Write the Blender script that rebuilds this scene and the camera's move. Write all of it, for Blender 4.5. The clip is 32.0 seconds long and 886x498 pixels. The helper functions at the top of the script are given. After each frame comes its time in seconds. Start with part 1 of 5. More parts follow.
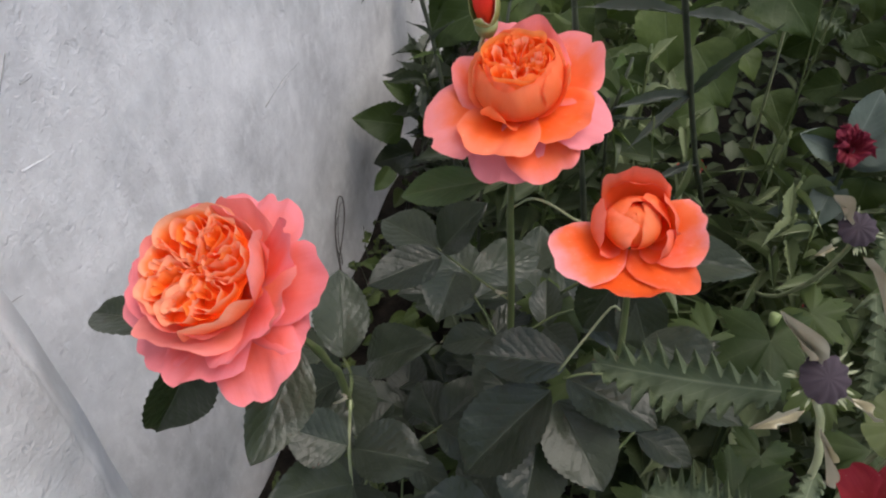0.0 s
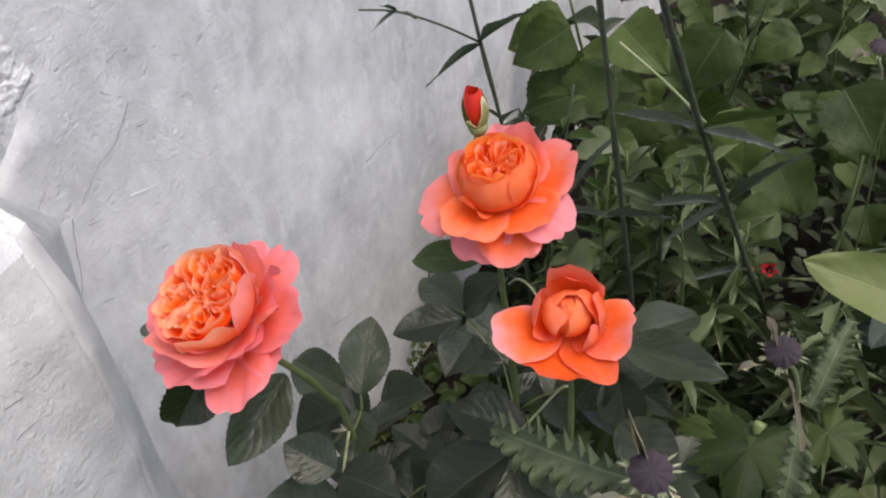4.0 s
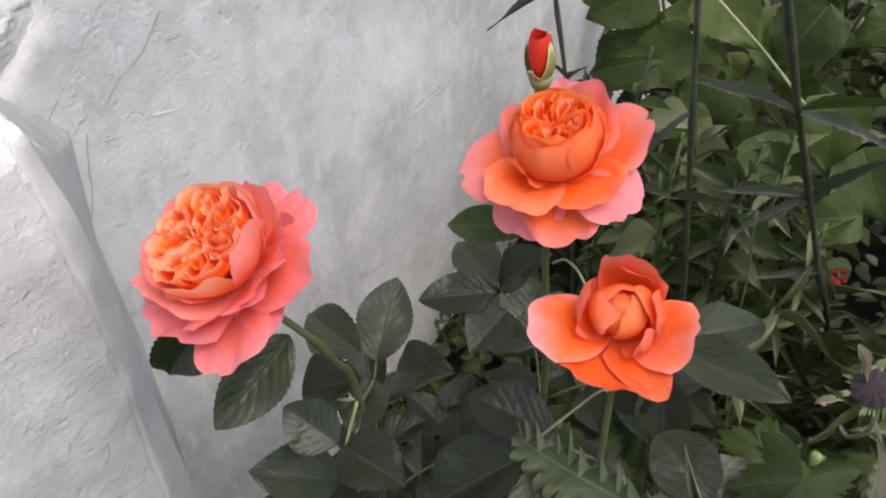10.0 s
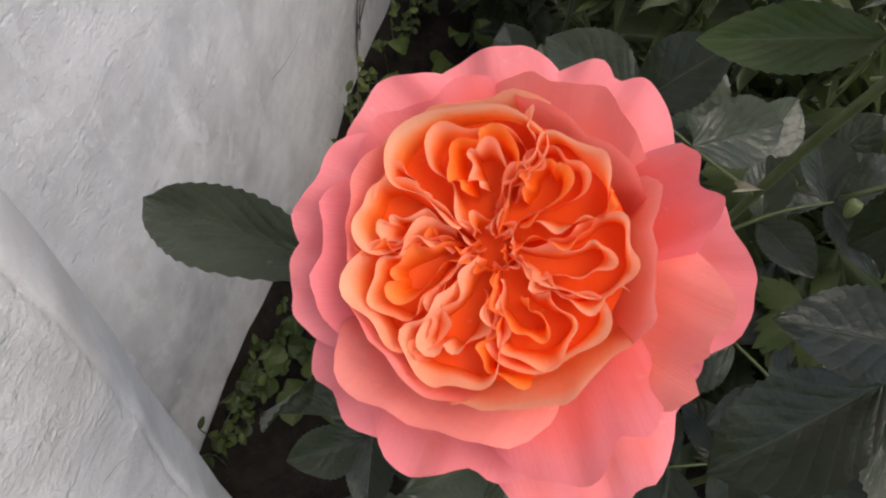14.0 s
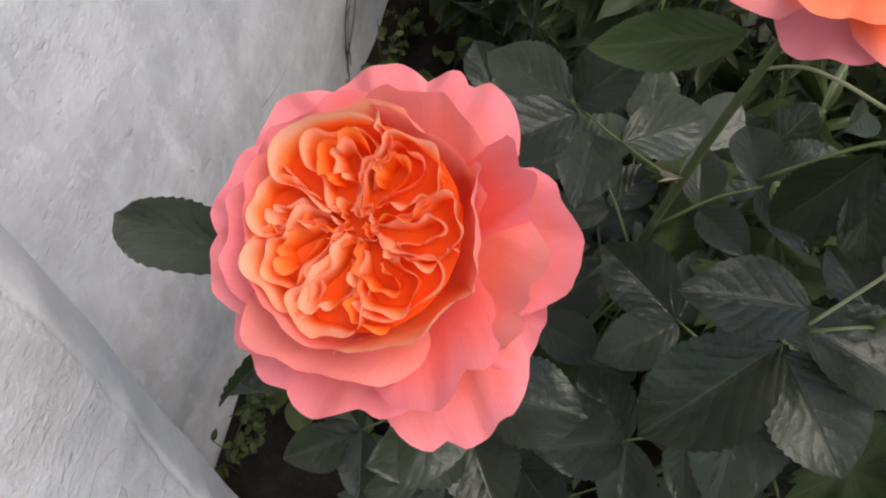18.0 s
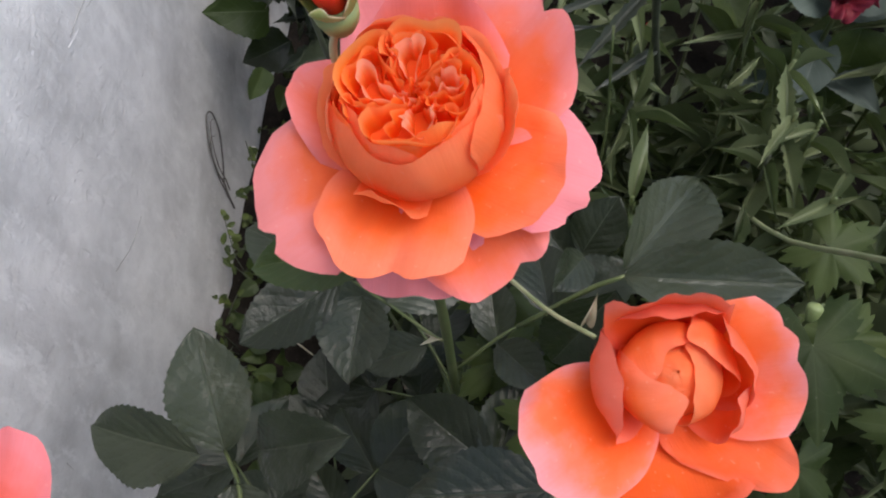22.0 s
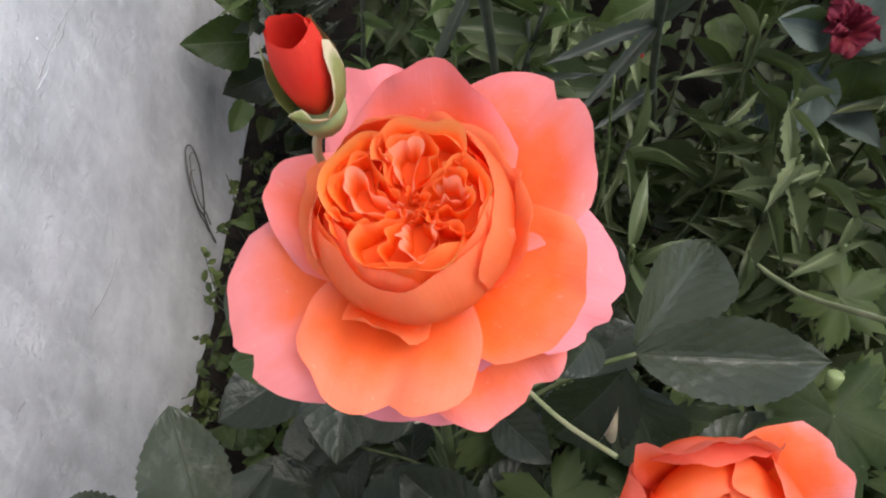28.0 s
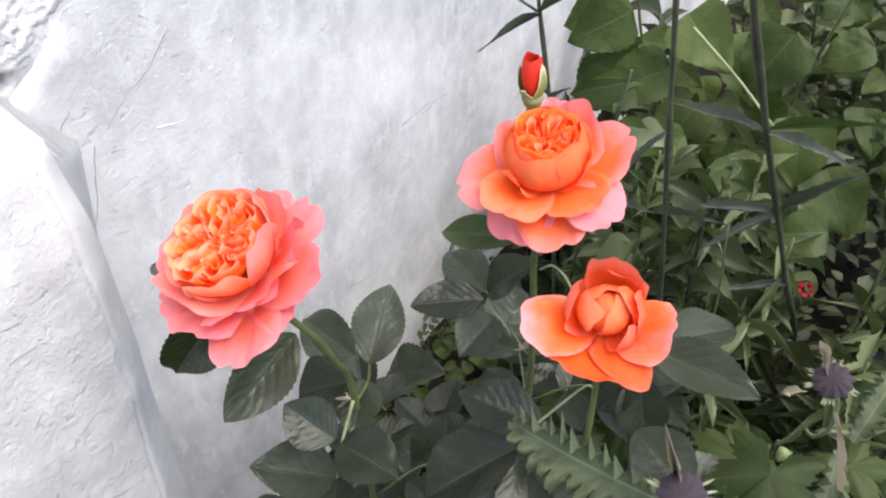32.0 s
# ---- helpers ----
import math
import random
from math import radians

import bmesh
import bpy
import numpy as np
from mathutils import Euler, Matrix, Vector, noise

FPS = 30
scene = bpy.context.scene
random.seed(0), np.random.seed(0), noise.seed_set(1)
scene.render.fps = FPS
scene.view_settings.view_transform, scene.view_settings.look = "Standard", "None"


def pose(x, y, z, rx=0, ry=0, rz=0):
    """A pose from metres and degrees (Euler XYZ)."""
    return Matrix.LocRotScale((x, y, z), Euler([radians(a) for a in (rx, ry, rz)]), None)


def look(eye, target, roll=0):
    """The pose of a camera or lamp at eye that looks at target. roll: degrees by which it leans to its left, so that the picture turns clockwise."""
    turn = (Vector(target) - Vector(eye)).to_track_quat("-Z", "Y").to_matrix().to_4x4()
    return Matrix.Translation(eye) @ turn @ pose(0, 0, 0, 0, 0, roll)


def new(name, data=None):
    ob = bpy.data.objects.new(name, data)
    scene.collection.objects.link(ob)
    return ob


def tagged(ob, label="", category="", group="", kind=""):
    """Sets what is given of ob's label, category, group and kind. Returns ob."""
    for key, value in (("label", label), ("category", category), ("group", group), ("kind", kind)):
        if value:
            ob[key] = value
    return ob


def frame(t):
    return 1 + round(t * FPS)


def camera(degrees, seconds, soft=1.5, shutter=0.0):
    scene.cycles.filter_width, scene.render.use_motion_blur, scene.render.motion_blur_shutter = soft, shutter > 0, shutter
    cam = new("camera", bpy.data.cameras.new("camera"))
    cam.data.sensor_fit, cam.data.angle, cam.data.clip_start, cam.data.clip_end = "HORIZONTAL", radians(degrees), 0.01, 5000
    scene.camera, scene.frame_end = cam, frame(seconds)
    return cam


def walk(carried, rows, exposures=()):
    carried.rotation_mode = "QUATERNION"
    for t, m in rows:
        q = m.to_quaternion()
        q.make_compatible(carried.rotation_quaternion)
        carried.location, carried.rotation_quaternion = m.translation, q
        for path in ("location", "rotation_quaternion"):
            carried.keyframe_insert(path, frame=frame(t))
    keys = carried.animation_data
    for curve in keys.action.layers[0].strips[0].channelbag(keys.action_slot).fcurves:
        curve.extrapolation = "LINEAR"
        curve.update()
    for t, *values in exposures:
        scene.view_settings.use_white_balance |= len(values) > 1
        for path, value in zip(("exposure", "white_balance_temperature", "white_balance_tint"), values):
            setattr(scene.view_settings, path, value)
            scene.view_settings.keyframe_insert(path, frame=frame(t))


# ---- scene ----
cam = camera(57.2, 32.0, soft=2.1)
METRES, EYE, TILT, LEAN, TURN = 1.3, 0.6, 0.0, 0.0, 0.0
PATH = [
    (0, (0.414, -0.254, 1.037), (-0.006, 0.94, -0.512), -4.3),
    (0.5, (0.43, -0.263, 1.046), (-0.038, 0.931, -0.489), -6.8),
    (1, (0.459, -0.293, 1.069), (-0.065, 0.965, -0.395), -6.4),
    (1.5, (0.494, -0.344, 1.095), (-0.041, 0.967, -0.318), -5.0),
    (2, (0.507, -0.345, 1.107), (-0.078, 1.008, -0.245), -5.2),
    (2.5, (0.519, -0.309, 1.102), (-0.134, 0.987, -0.275), -5.3),
    (3, (0.522, -0.281, 1.088), (-0.194, 0.946, -0.32), -5.8),
    (3.5, (0.521, -0.262, 1.087), (-0.253, 0.906, -0.341), -7.4),
    (5.5, (0.528, -0.238, 1.07), (-0.329, 0.859, -0.366), -6.4),
    (6, (0.521, -0.234, 1.066), (-0.386, 0.826, -0.367), -6.6),
    (6.5, (0.518, -0.219, 1.061), (-0.4, 0.815, -0.384), -6.3),
    (7, (0.519, -0.208, 1.056), (-0.402, 0.799, -0.406), -6.5),
    (7.5, (0.522, -0.207, 1.055), (-0.403, 0.785, -0.415), -6.4),
    (8, (0.523, -0.209, 1.053), (-0.417, 0.766, -0.418), -6.4),
    (8.5, (0.52, -0.211, 1.055), (-0.422, 0.76, -0.419), -6.2),
    (9, (0.522, -0.211, 1.054), (-0.412, 0.766, -0.42), -6.3),
    (9.5, (0.521, -0.21, 1.049), (-0.408, 0.755, -0.436), -4.6),
    (10, (0.496, -0.208, 1.042), (-0.347, 0.809, -0.46), -4.3),
    (10.5, (0.43, -0.196, 1.027), (-0.258, 0.834, -0.544), -3.1),
    (11, (0.367, -0.18, 1.008), (-0.199, 0.818, -0.63), -1.8),
    (11.5, (0.326, -0.169, 0.987), (-0.125, 0.787, -0.711), -0.2),
    (12, (0.294, -0.157, 0.95), (-0.049, 0.713, -0.818), 2.7),
    (12.5, (0.264, -0.153, 0.922), (-0.032, 0.674, -0.875), 3.8),
    (13, (0.242, -0.149, 0.914), (0.041, 0.699, -0.886), 9.8),
    (13.5, (0.234, -0.145, 0.906), (0.081, 0.671, -0.913), 9.9),
    (14, (0.232, -0.137, 0.902), (0.14, 0.613, -0.95), 12.1),
    (14.5, (0.229, -0.129, 0.896), (0.152, 0.569, -0.976), 12.2),
    (16.5, (0.232, -0.14, 0.909), (0.111, 0.556, -0.962), 7.5),
    (17, (0.246, -0.141, 0.919), (0.115, 0.591, -0.938), 5.7),
    (17.5, (0.264, -0.145, 0.929), (0.118, 0.621, -0.913), 5.1),
    (18, (0.272, -0.15, 0.937), (0.105, 0.62, -0.902), 4.0),
    (18.5, (0.289, -0.152, 0.945), (0.086, 0.648, -0.876), 1.1),
    (19, (0.31, -0.147, 0.96), (0.129, 0.702, -0.841), 1.1),
    (19.5, (0.337, -0.141, 0.975), (0.147, 0.761, -0.8), -0.6),
    (20, (0.359, -0.125, 0.98), (0.179, 0.819, -0.774), -2.3),
    (20.5, (0.373, -0.106, 0.977), (0.214, 0.853, -0.77), -5.0),
    (21, (0.378, -0.097, 0.979), (0.195, 0.863, -0.766), -4.2),
    (21.5, (0.379, -0.088, 0.971), (0.17, 0.855, -0.781), -6.6),
    (22, (0.377, -0.058, 0.946), (0.197, 0.807, -0.848), -6.8),
    (22.5, (0.375, -0.033, 0.934), (0.204, 0.825, -0.865), -7.1),
    (23, (0.369, -0.014, 0.92), (0.216, 0.826, -0.889), -6.6),
    (23.5, (0.365, -0.005, 0.912), (0.229, 0.816, -0.907), -5.3),
    (24, (0.364, -0.003, 0.914), (0.225, 0.827, -0.901), -6.1),
    (24.5, (0.366, -0.004, 0.915), (0.229, 0.836, -0.896), -5.8),
    (25, (0.365, -0.003, 0.915), (0.234, 0.852, -0.888), -5.3),
    (25.5, (0.365, -0.006, 0.919), (0.235, 0.86, -0.879), -5.5),
    (27.5, (0.367, -0.015, 0.926), (0.237, 0.878, -0.859), -5.4),
    (28, (0.369, -0.023, 0.933), (0.224, 0.872, -0.85), -5.3),
    (28.5, (0.377, -0.042, 0.943), (0.166, 0.852, -0.834), -6.2),
    (29, (0.391, -0.071, 0.955), (0.096, 0.822, -0.81), -6.5),
    (29.5, (0.412, -0.102, 0.976), (0.024, 0.81, -0.761), -6.3),
    (30, (0.434, -0.136, 1.0), (-0.051, 0.822, -0.687), -6.1),
    (30.5, (0.444, -0.167, 1.016), (-0.148, 0.824, -0.617), -4.2),
    (31, (0.466, -0.194, 1.029), (-0.213, 0.822, -0.554), -2.4),
    (31.5, (0.494, -0.215, 1.044), (-0.249, 0.826, -0.493), -1.3),
    (32, (0.503, -0.237, 1.062), (-0.31, 0.844, -0.412), -1.8),
]
walk(cam, [(t, look(eye, target, roll)) for t, eye, target, roll in PATH],
     [(0, 0.36, 6400, 10), (2, 0.48, 6450, 10), (4.5, 0.44, 6550, 10), (7, 0.48, 6650, 10), (10, 0.48, 6650, 10), (13, 0.37, 6650, 10), (17, 0.37, 6600, 10), (19, 0.52, 6400, 10), (22, 0.42, 6250, 10), (25, 0.47, 6200, 10),
      (28, 0.65, 6300, 10), (30, 0.91, 6350, 10), (32, 1.08, 6350, 10)])


# ---------------------------------------------------------------- world, light
world = bpy.data.worlds.new("world")
scene.world = world
world.use_nodes = True
wn = world.node_tree
wn.nodes.clear()
sky = wn.nodes.new("ShaderNodeTexSky")
sky.sky_type = 'NISHITA'
sky.sun_disc = False
sky.sun_elevation, sky.sun_rotation = radians(68), radians(92)
sky.air_density, sky.dust_density, sky.ozone_density = 1.0, 4.0, 0.6
bg = wn.nodes.new("ShaderNodeBackground")
bg.inputs["Strength"].default_value = 0.165
wo = wn.nodes.new("ShaderNodeOutputWorld")
wn.links.new(sky.outputs[0], bg.inputs[0])
wn.links.new(bg.outputs[0], wo.inputs[0])

sun = new("sun", bpy.data.lights.new("sun", 'SUN'))
sun.data.energy, sun.data.angle, sun.data.color = 1.25, radians(45), (1.0, 0.97, 0.93)
sun.matrix_world = look((0.97, -0.03, 2.45), (0, 0, 0))


# ---------------------------------------------------------------- materials
class Nodes:
    """A small builder for node materials."""

    def __init__(self, name):
        self.mat = bpy.data.materials.new(name)
        self.mat.use_nodes = True
        self.nt = self.mat.node_tree
        self.nt.nodes.clear()
        self.out = self.n("ShaderNodeOutputMaterial")

    def n(self, kind, **values):
        node = self.nt.nodes.new(kind)
        for key, value in values.items():
            node.inputs[key.replace("_", " ")].default_value = value
        return node

    def link(self, a, b):
        self.nt.links.new(a, b)

    def math(self, op, a, b=None, clamp=False):
        node = self.nt.nodes.new("ShaderNodeMath")
        node.operation, node.use_clamp = op, clamp
        for i, v in enumerate((a, b)):
            if v is None:
                continue
            if isinstance(v, (int, float)):
                node.inputs[i].default_value = v
            else:
                self.link(v, node.inputs[i])
        return node.outputs[0]

    def mix(self, fac, a, b, blend='MIX'):
        node = self.nt.nodes.new("ShaderNodeMix")
        node.data_type, node.blend_type = 'RGBA', blend
        for i, v in ((0, fac), (6, a), (7, b)):
            if isinstance(v, (int, float)):
                node.inputs[i].default_value = v
            elif isinstance(v, tuple):
                node.inputs[i].default_value = (*v, 1)
            else:
                self.link(v, node.inputs[i])
        return node.outputs[2]

    def ramp(self, fac, *stops):
        node = self.nt.nodes.new("ShaderNodeValToRGB")
        el = node.color_ramp.elements
        while len(el) < len(stops):
            el.new(0.5)
        for e, (p, c) in zip(el, stops):
            e.position = p
            e.color = (c, c, c, 1) if isinstance(c, (int, float)) else (*c, 1)
        self.link(fac, node.inputs[0])
        return node.outputs[0]

    def noise(self, vec, scale, detail=4.0, rough=0.55):
        node = self.n("ShaderNodeTexNoise", Scale=scale, Detail=detail, Roughness=rough)
        if vec is not None:
            self.link(vec, node.inputs["Vector"])
        return node.outputs["Fac"]

    def mapped(self, vec, scale):
        node = self.nt.nodes.new("ShaderNodeMapping")
        node.inputs["Scale"].default_value = scale
        self.link(vec, node.inputs["Vector"])
        return node.outputs[0]

    def coord(self, which="Object"):
        return self.nt.nodes.new("ShaderNodeTexCoord").outputs[which]

    def world_place(self):
        return self.nt.nodes.new("ShaderNodeNewGeometry").outputs["Position"]

    def rand(self):
        return self.nt.nodes.new("ShaderNodeObjectInfo").outputs["Random"]

    def bump(self, height, strength, dist, under=None):
        node = self.n("ShaderNodeBump", Strength=strength, Distance=dist)
        self.link(height, node.inputs["Height"])
        if under is not None:
            self.link(under, node.inputs["Normal"])
        return node.outputs[0]

    def surface(self, color, rough=0.6, normal=None, translucent=0.0, tcolor=None, spec=0.5):
        p = self.n("ShaderNodeBsdfPrincipled")
        for sock, v in (("Base Color", color), ("Roughness", rough)):
            if isinstance(v, (int, float)):
                p.inputs[sock].default_value = v
            elif isinstance(v, tuple):
                p.inputs[sock].default_value = (*v, 1)
            else:
                self.link(v, p.inputs[sock])
        p.inputs["Specular IOR Level"].default_value = spec
        if normal is not None:
            self.link(normal, p.inputs["Normal"])
        end = p.outputs[0]
        if translucent:
            t = self.n("ShaderNodeBsdfTranslucent")
            src = tcolor if tcolor is not None else color
            if isinstance(src, tuple):
                t.inputs[0].default_value = (*src, 1)
            else:
                self.link(src, t.inputs[0])
            if normal is not None:
                self.link(normal, t.inputs["Normal"])
            m = self.n("ShaderNodeMixShader", Fac=translucent)
            self.link(end, m.inputs[1])
            self.link(t.outputs[0], m.inputs[2])
            end = m.outputs[0]
        self.link(end, self.out.inputs[0])
        return self.mat


def split_uv(k):
    sep = k.nt.nodes.new("ShaderNodeSeparateXYZ")
    k.link(k.coord("UV"), sep.inputs[0])
    return sep.outputs[0], sep.outputs[1]


def petal_material(name, base, mid, edge, start=0.25, full=0.95, trans=0.27):
    """Pigment runs from the claw to the margin; fine veins run lengthwise."""
    k = Nodes(name)
    u, v = split_uv(k)
    off = k.math('ABSOLUTE', k.math('SUBTRACT', u, 0.5))
    rim = k.math('MAXIMUM', v, k.math('MULTIPLY', off, 1.75))
    blot = k.noise(k.coord("Object"), 90, 3)
    rim = k.math('ADD', rim, k.math('MULTIPLY', k.math('SUBTRACT', blot, 0.5), 0.35))
    rim = k.math('ADD', rim, k.math('MULTIPLY', k.math('SUBTRACT', k.rand(), 0.5), 0.22))
    col = k.ramp(rim, (0.0, base), (start, base), ((start + full) / 2, mid), (full, edge))
    veins = k.noise(k.mapped(k.coord("UV"), (60, 3, 1)), 1.0, 3)
    veins_fine = k.ramp(k.noise(k.mapped(k.coord("UV"), (38, 2.2, 1)), 1.0, 4, 0.65), (0.42, 0.0), (0.62, 1.0))
    col = k.mix(k.math('MULTIPLY', veins_fine, 0.12), col, k.mix(0.6, col, (0.8, 0.12, 0.07)))
    patch = k.ramp(k.noise(k.coord("Object"), 55, 4, 0.65), (0.5, 0.0), (0.72, 1.0))
    col = k.mix(k.math('MULTIPLY', patch, 0.28), col, edge)
    spots = k.ramp(k.noise(k.coord("Object"), 420, 2), (0.68, 0.0), (0.74, 1.0))
    col = k.mix(k.math('MULTIPLY', spots, 0.12), col, (0.95, 0.62, 0.5))
    wrinkle = k.bump(veins, 0.18, 0.0006)
    wrinkle = k.bump(k.noise(k.coord("Object"), 160, 3), 0.25, 0.0008, wrinkle)
    wrinkle = k.bump(k.noise(k.coord("Object"), 48, 2), 0.35, 0.004, wrinkle)
    return k.surface(col, 0.62, wrinkle, trans, spec=0.25)


def leaf_material(name, dark, light, vein, rough=0.42, veins=9.0, trans=0.18, relief=0.5, spec=0.5):
    """Blade with a pale midrib, side veins raised between quilted fields, and blotches."""
    k = Nodes(name)
    u, v = split_uv(k)
    off = k.math('ABSOLUTE', k.math('SUBTRACT', u, 0.5))
    mid = k.ramp(off, (0.0, 1.0), (0.025, 0.0))
    wave = k.math('SUBTRACT', v, k.math('MULTIPLY', off, 0.75))
    saw = k.math('PINGPONG', k.math('MULTIPLY', wave, veins), 0.5)
    side = k.ramp(saw, (0.0, 1.0), (0.07, 0.0))
    quilt = k.math('SINE', k.math('MULTIPLY', saw, 3.14159))
    net = k.math('MAXIMUM', mid, k.math('MULTIPLY', side, 0.4))
    pos = k.world_place()
    blot = k.noise(pos, 38, 4)
    fine = k.noise(pos, 500, 2)
    shade = k.math('ADD', k.math('MULTIPLY', blot, 0.9), k.math('MULTIPLY', k.math('SUBTRACT', k.rand(), 0.5), 0.7))
    col = k.mix(k.ramp(shade, (0.2, 0.0), (0.8, 1.0)), dark, light)
    col = k.mix(k.math('MULTIPLY', net, 0.6), col, vein)
    specks = k.ramp(k.noise(pos, 260, 2), (0.70, 0.0), (0.76, 1.0))
    col = k.mix(k.math('MULTIPLY', specks, 0.25), col, (0.2, 0.19, 0.13))
    h = k.math('ADD', k.math('MULTIPLY', quilt, 0.28), k.math('MULTIPLY', fine, 0.1))
    h = k.math('SUBTRACT', h, k.math('MULTIPLY', mid, 0.8))
    nrm = k.bump(h, relief * 0.62, 0.0014)
    nrm = k.bump(k.noise(pos, 120, 3), relief * 0.9, 0.002, nrm)
    r = k.math('ADD', rough - 0.1, k.math('MULTIPLY', blot, 0.22))
    return k.surface(col, r, nrm, trans, k.mix(0.5, col, (0.12, 0.2, 0.02)), spec=spec)


def stem_material(name, a, b, rough=0.5):
    k = Nodes(name)
    pos = k.world_place()
    col = k.mix(k.ramp(k.noise(pos, 55, 4), (0.3, 0.0), (0.7, 1.0)), a, b)
    nrm = k.bump(k.noise(k.mapped(pos, (1, 1, 0.25)), 900, 3), 0.3, 0.0006)
    return k.surface(col, rough, nrm)


def plaster_material(name, pale, dim, rough_scale=1.0):
    k = Nodes(name)
    pos = k.world_place()
    big = k.noise(pos, 5.5, 6, 0.6)
    streak = k.noise(k.mapped(pos, (14, 18, 9)), 1.0, 5, 0.6)
    mottling = k.noise(pos, 42, 5, 0.6)
    grit = k.noise(pos, 420, 4, 0.65)
    f = k.math('ADD', k.math('MULTIPLY', big, 0.55), k.math('ADD', k.math('MULTIPLY', streak, 0.35), k.math('MULTIPLY', mottling, 0.25)))
    col = k.mix(k.ramp(f, (0.42, 0.0), (0.70, 1.0)), dim, pale)
    flakes = k.ramp(k.noise(k.mapped(pos, (30, 34, 16)), 1.0, 7, 0.72), (0.54, 0.0), (0.60, 1.0))
    col = k.mix(k.math('MULTIPLY', flakes, 0.35), col, tuple(min(0.88, 1.08 * c) for c in pale))
    pits = k.ramp(k.noise(pos, 150, 3), (0.66, 0.0), (0.72, 1.0))
    col = k.mix(k.math('MULTIPLY', pits, 0.2), col, (0.3, 0.28, 0.25))
    grime = k.ramp(k.noise(k.mapped(pos, (14, 14, 9)), 1.0, 6, 0.7), (0.60, 0.0), (0.72, 1.0))
    col = k.mix(k.math('MULTIPLY', grime, 0.22), col, (0.33, 0.31, 0.27))
    nrm = k.bump(grit, 0.5 * rough_scale, 0.0011)
    nrm = k.bump(k.noise(pos, 190, 4, 0.6), 0.55 * rough_scale, 0.002, nrm)
    nrm = k.bump(mottling, 0.26 * rough_scale, 0.006, nrm)
    nrm = k.bump(flakes, 0.12 * rough_scale, 0.0012, nrm)
    dents = k.ramp(k.noise(pos, 62, 4, 0.6), (0.28, 0.0), (0.40, 1.0))
    nrm = k.bump(dents, 0.4 * rough_scale, 0.002, nrm)
    nicks = k.ramp(k.noise(k.mapped(pos, (30, 55, 120)), 1.0, 3, 0.6), (0.66, 0.0), (0.70, 1.0))
    nrm = k.bump(nicks, 0.35 * rough_scale, 0.0016, nrm)
    return k.surface(col, 0.92, nrm, spec=0.15)


def soil_material():
    k = Nodes("soil")
    pos = k.world_place()
    col = k.mix(k.ramp(k.noise(pos, 28, 6, 0.65), (0.35, 0.0), (0.7, 1.0)), (0.007, 0.0055, 0.0045), (0.026, 0.02, 0.015))
    crumbs = k.ramp(k.noise(pos, 210, 3), (0.62, 0.0), (0.7, 1.0))
    col = k.mix(k.math('MULTIPLY', crumbs, 0.5), col, (0.05, 0.04, 0.03))
    nrm = k.bump(k.noise(pos, 160, 5, 0.7), 0.9, 0.006)
    return k.surface(col, 0.95, nrm, spec=0.2)


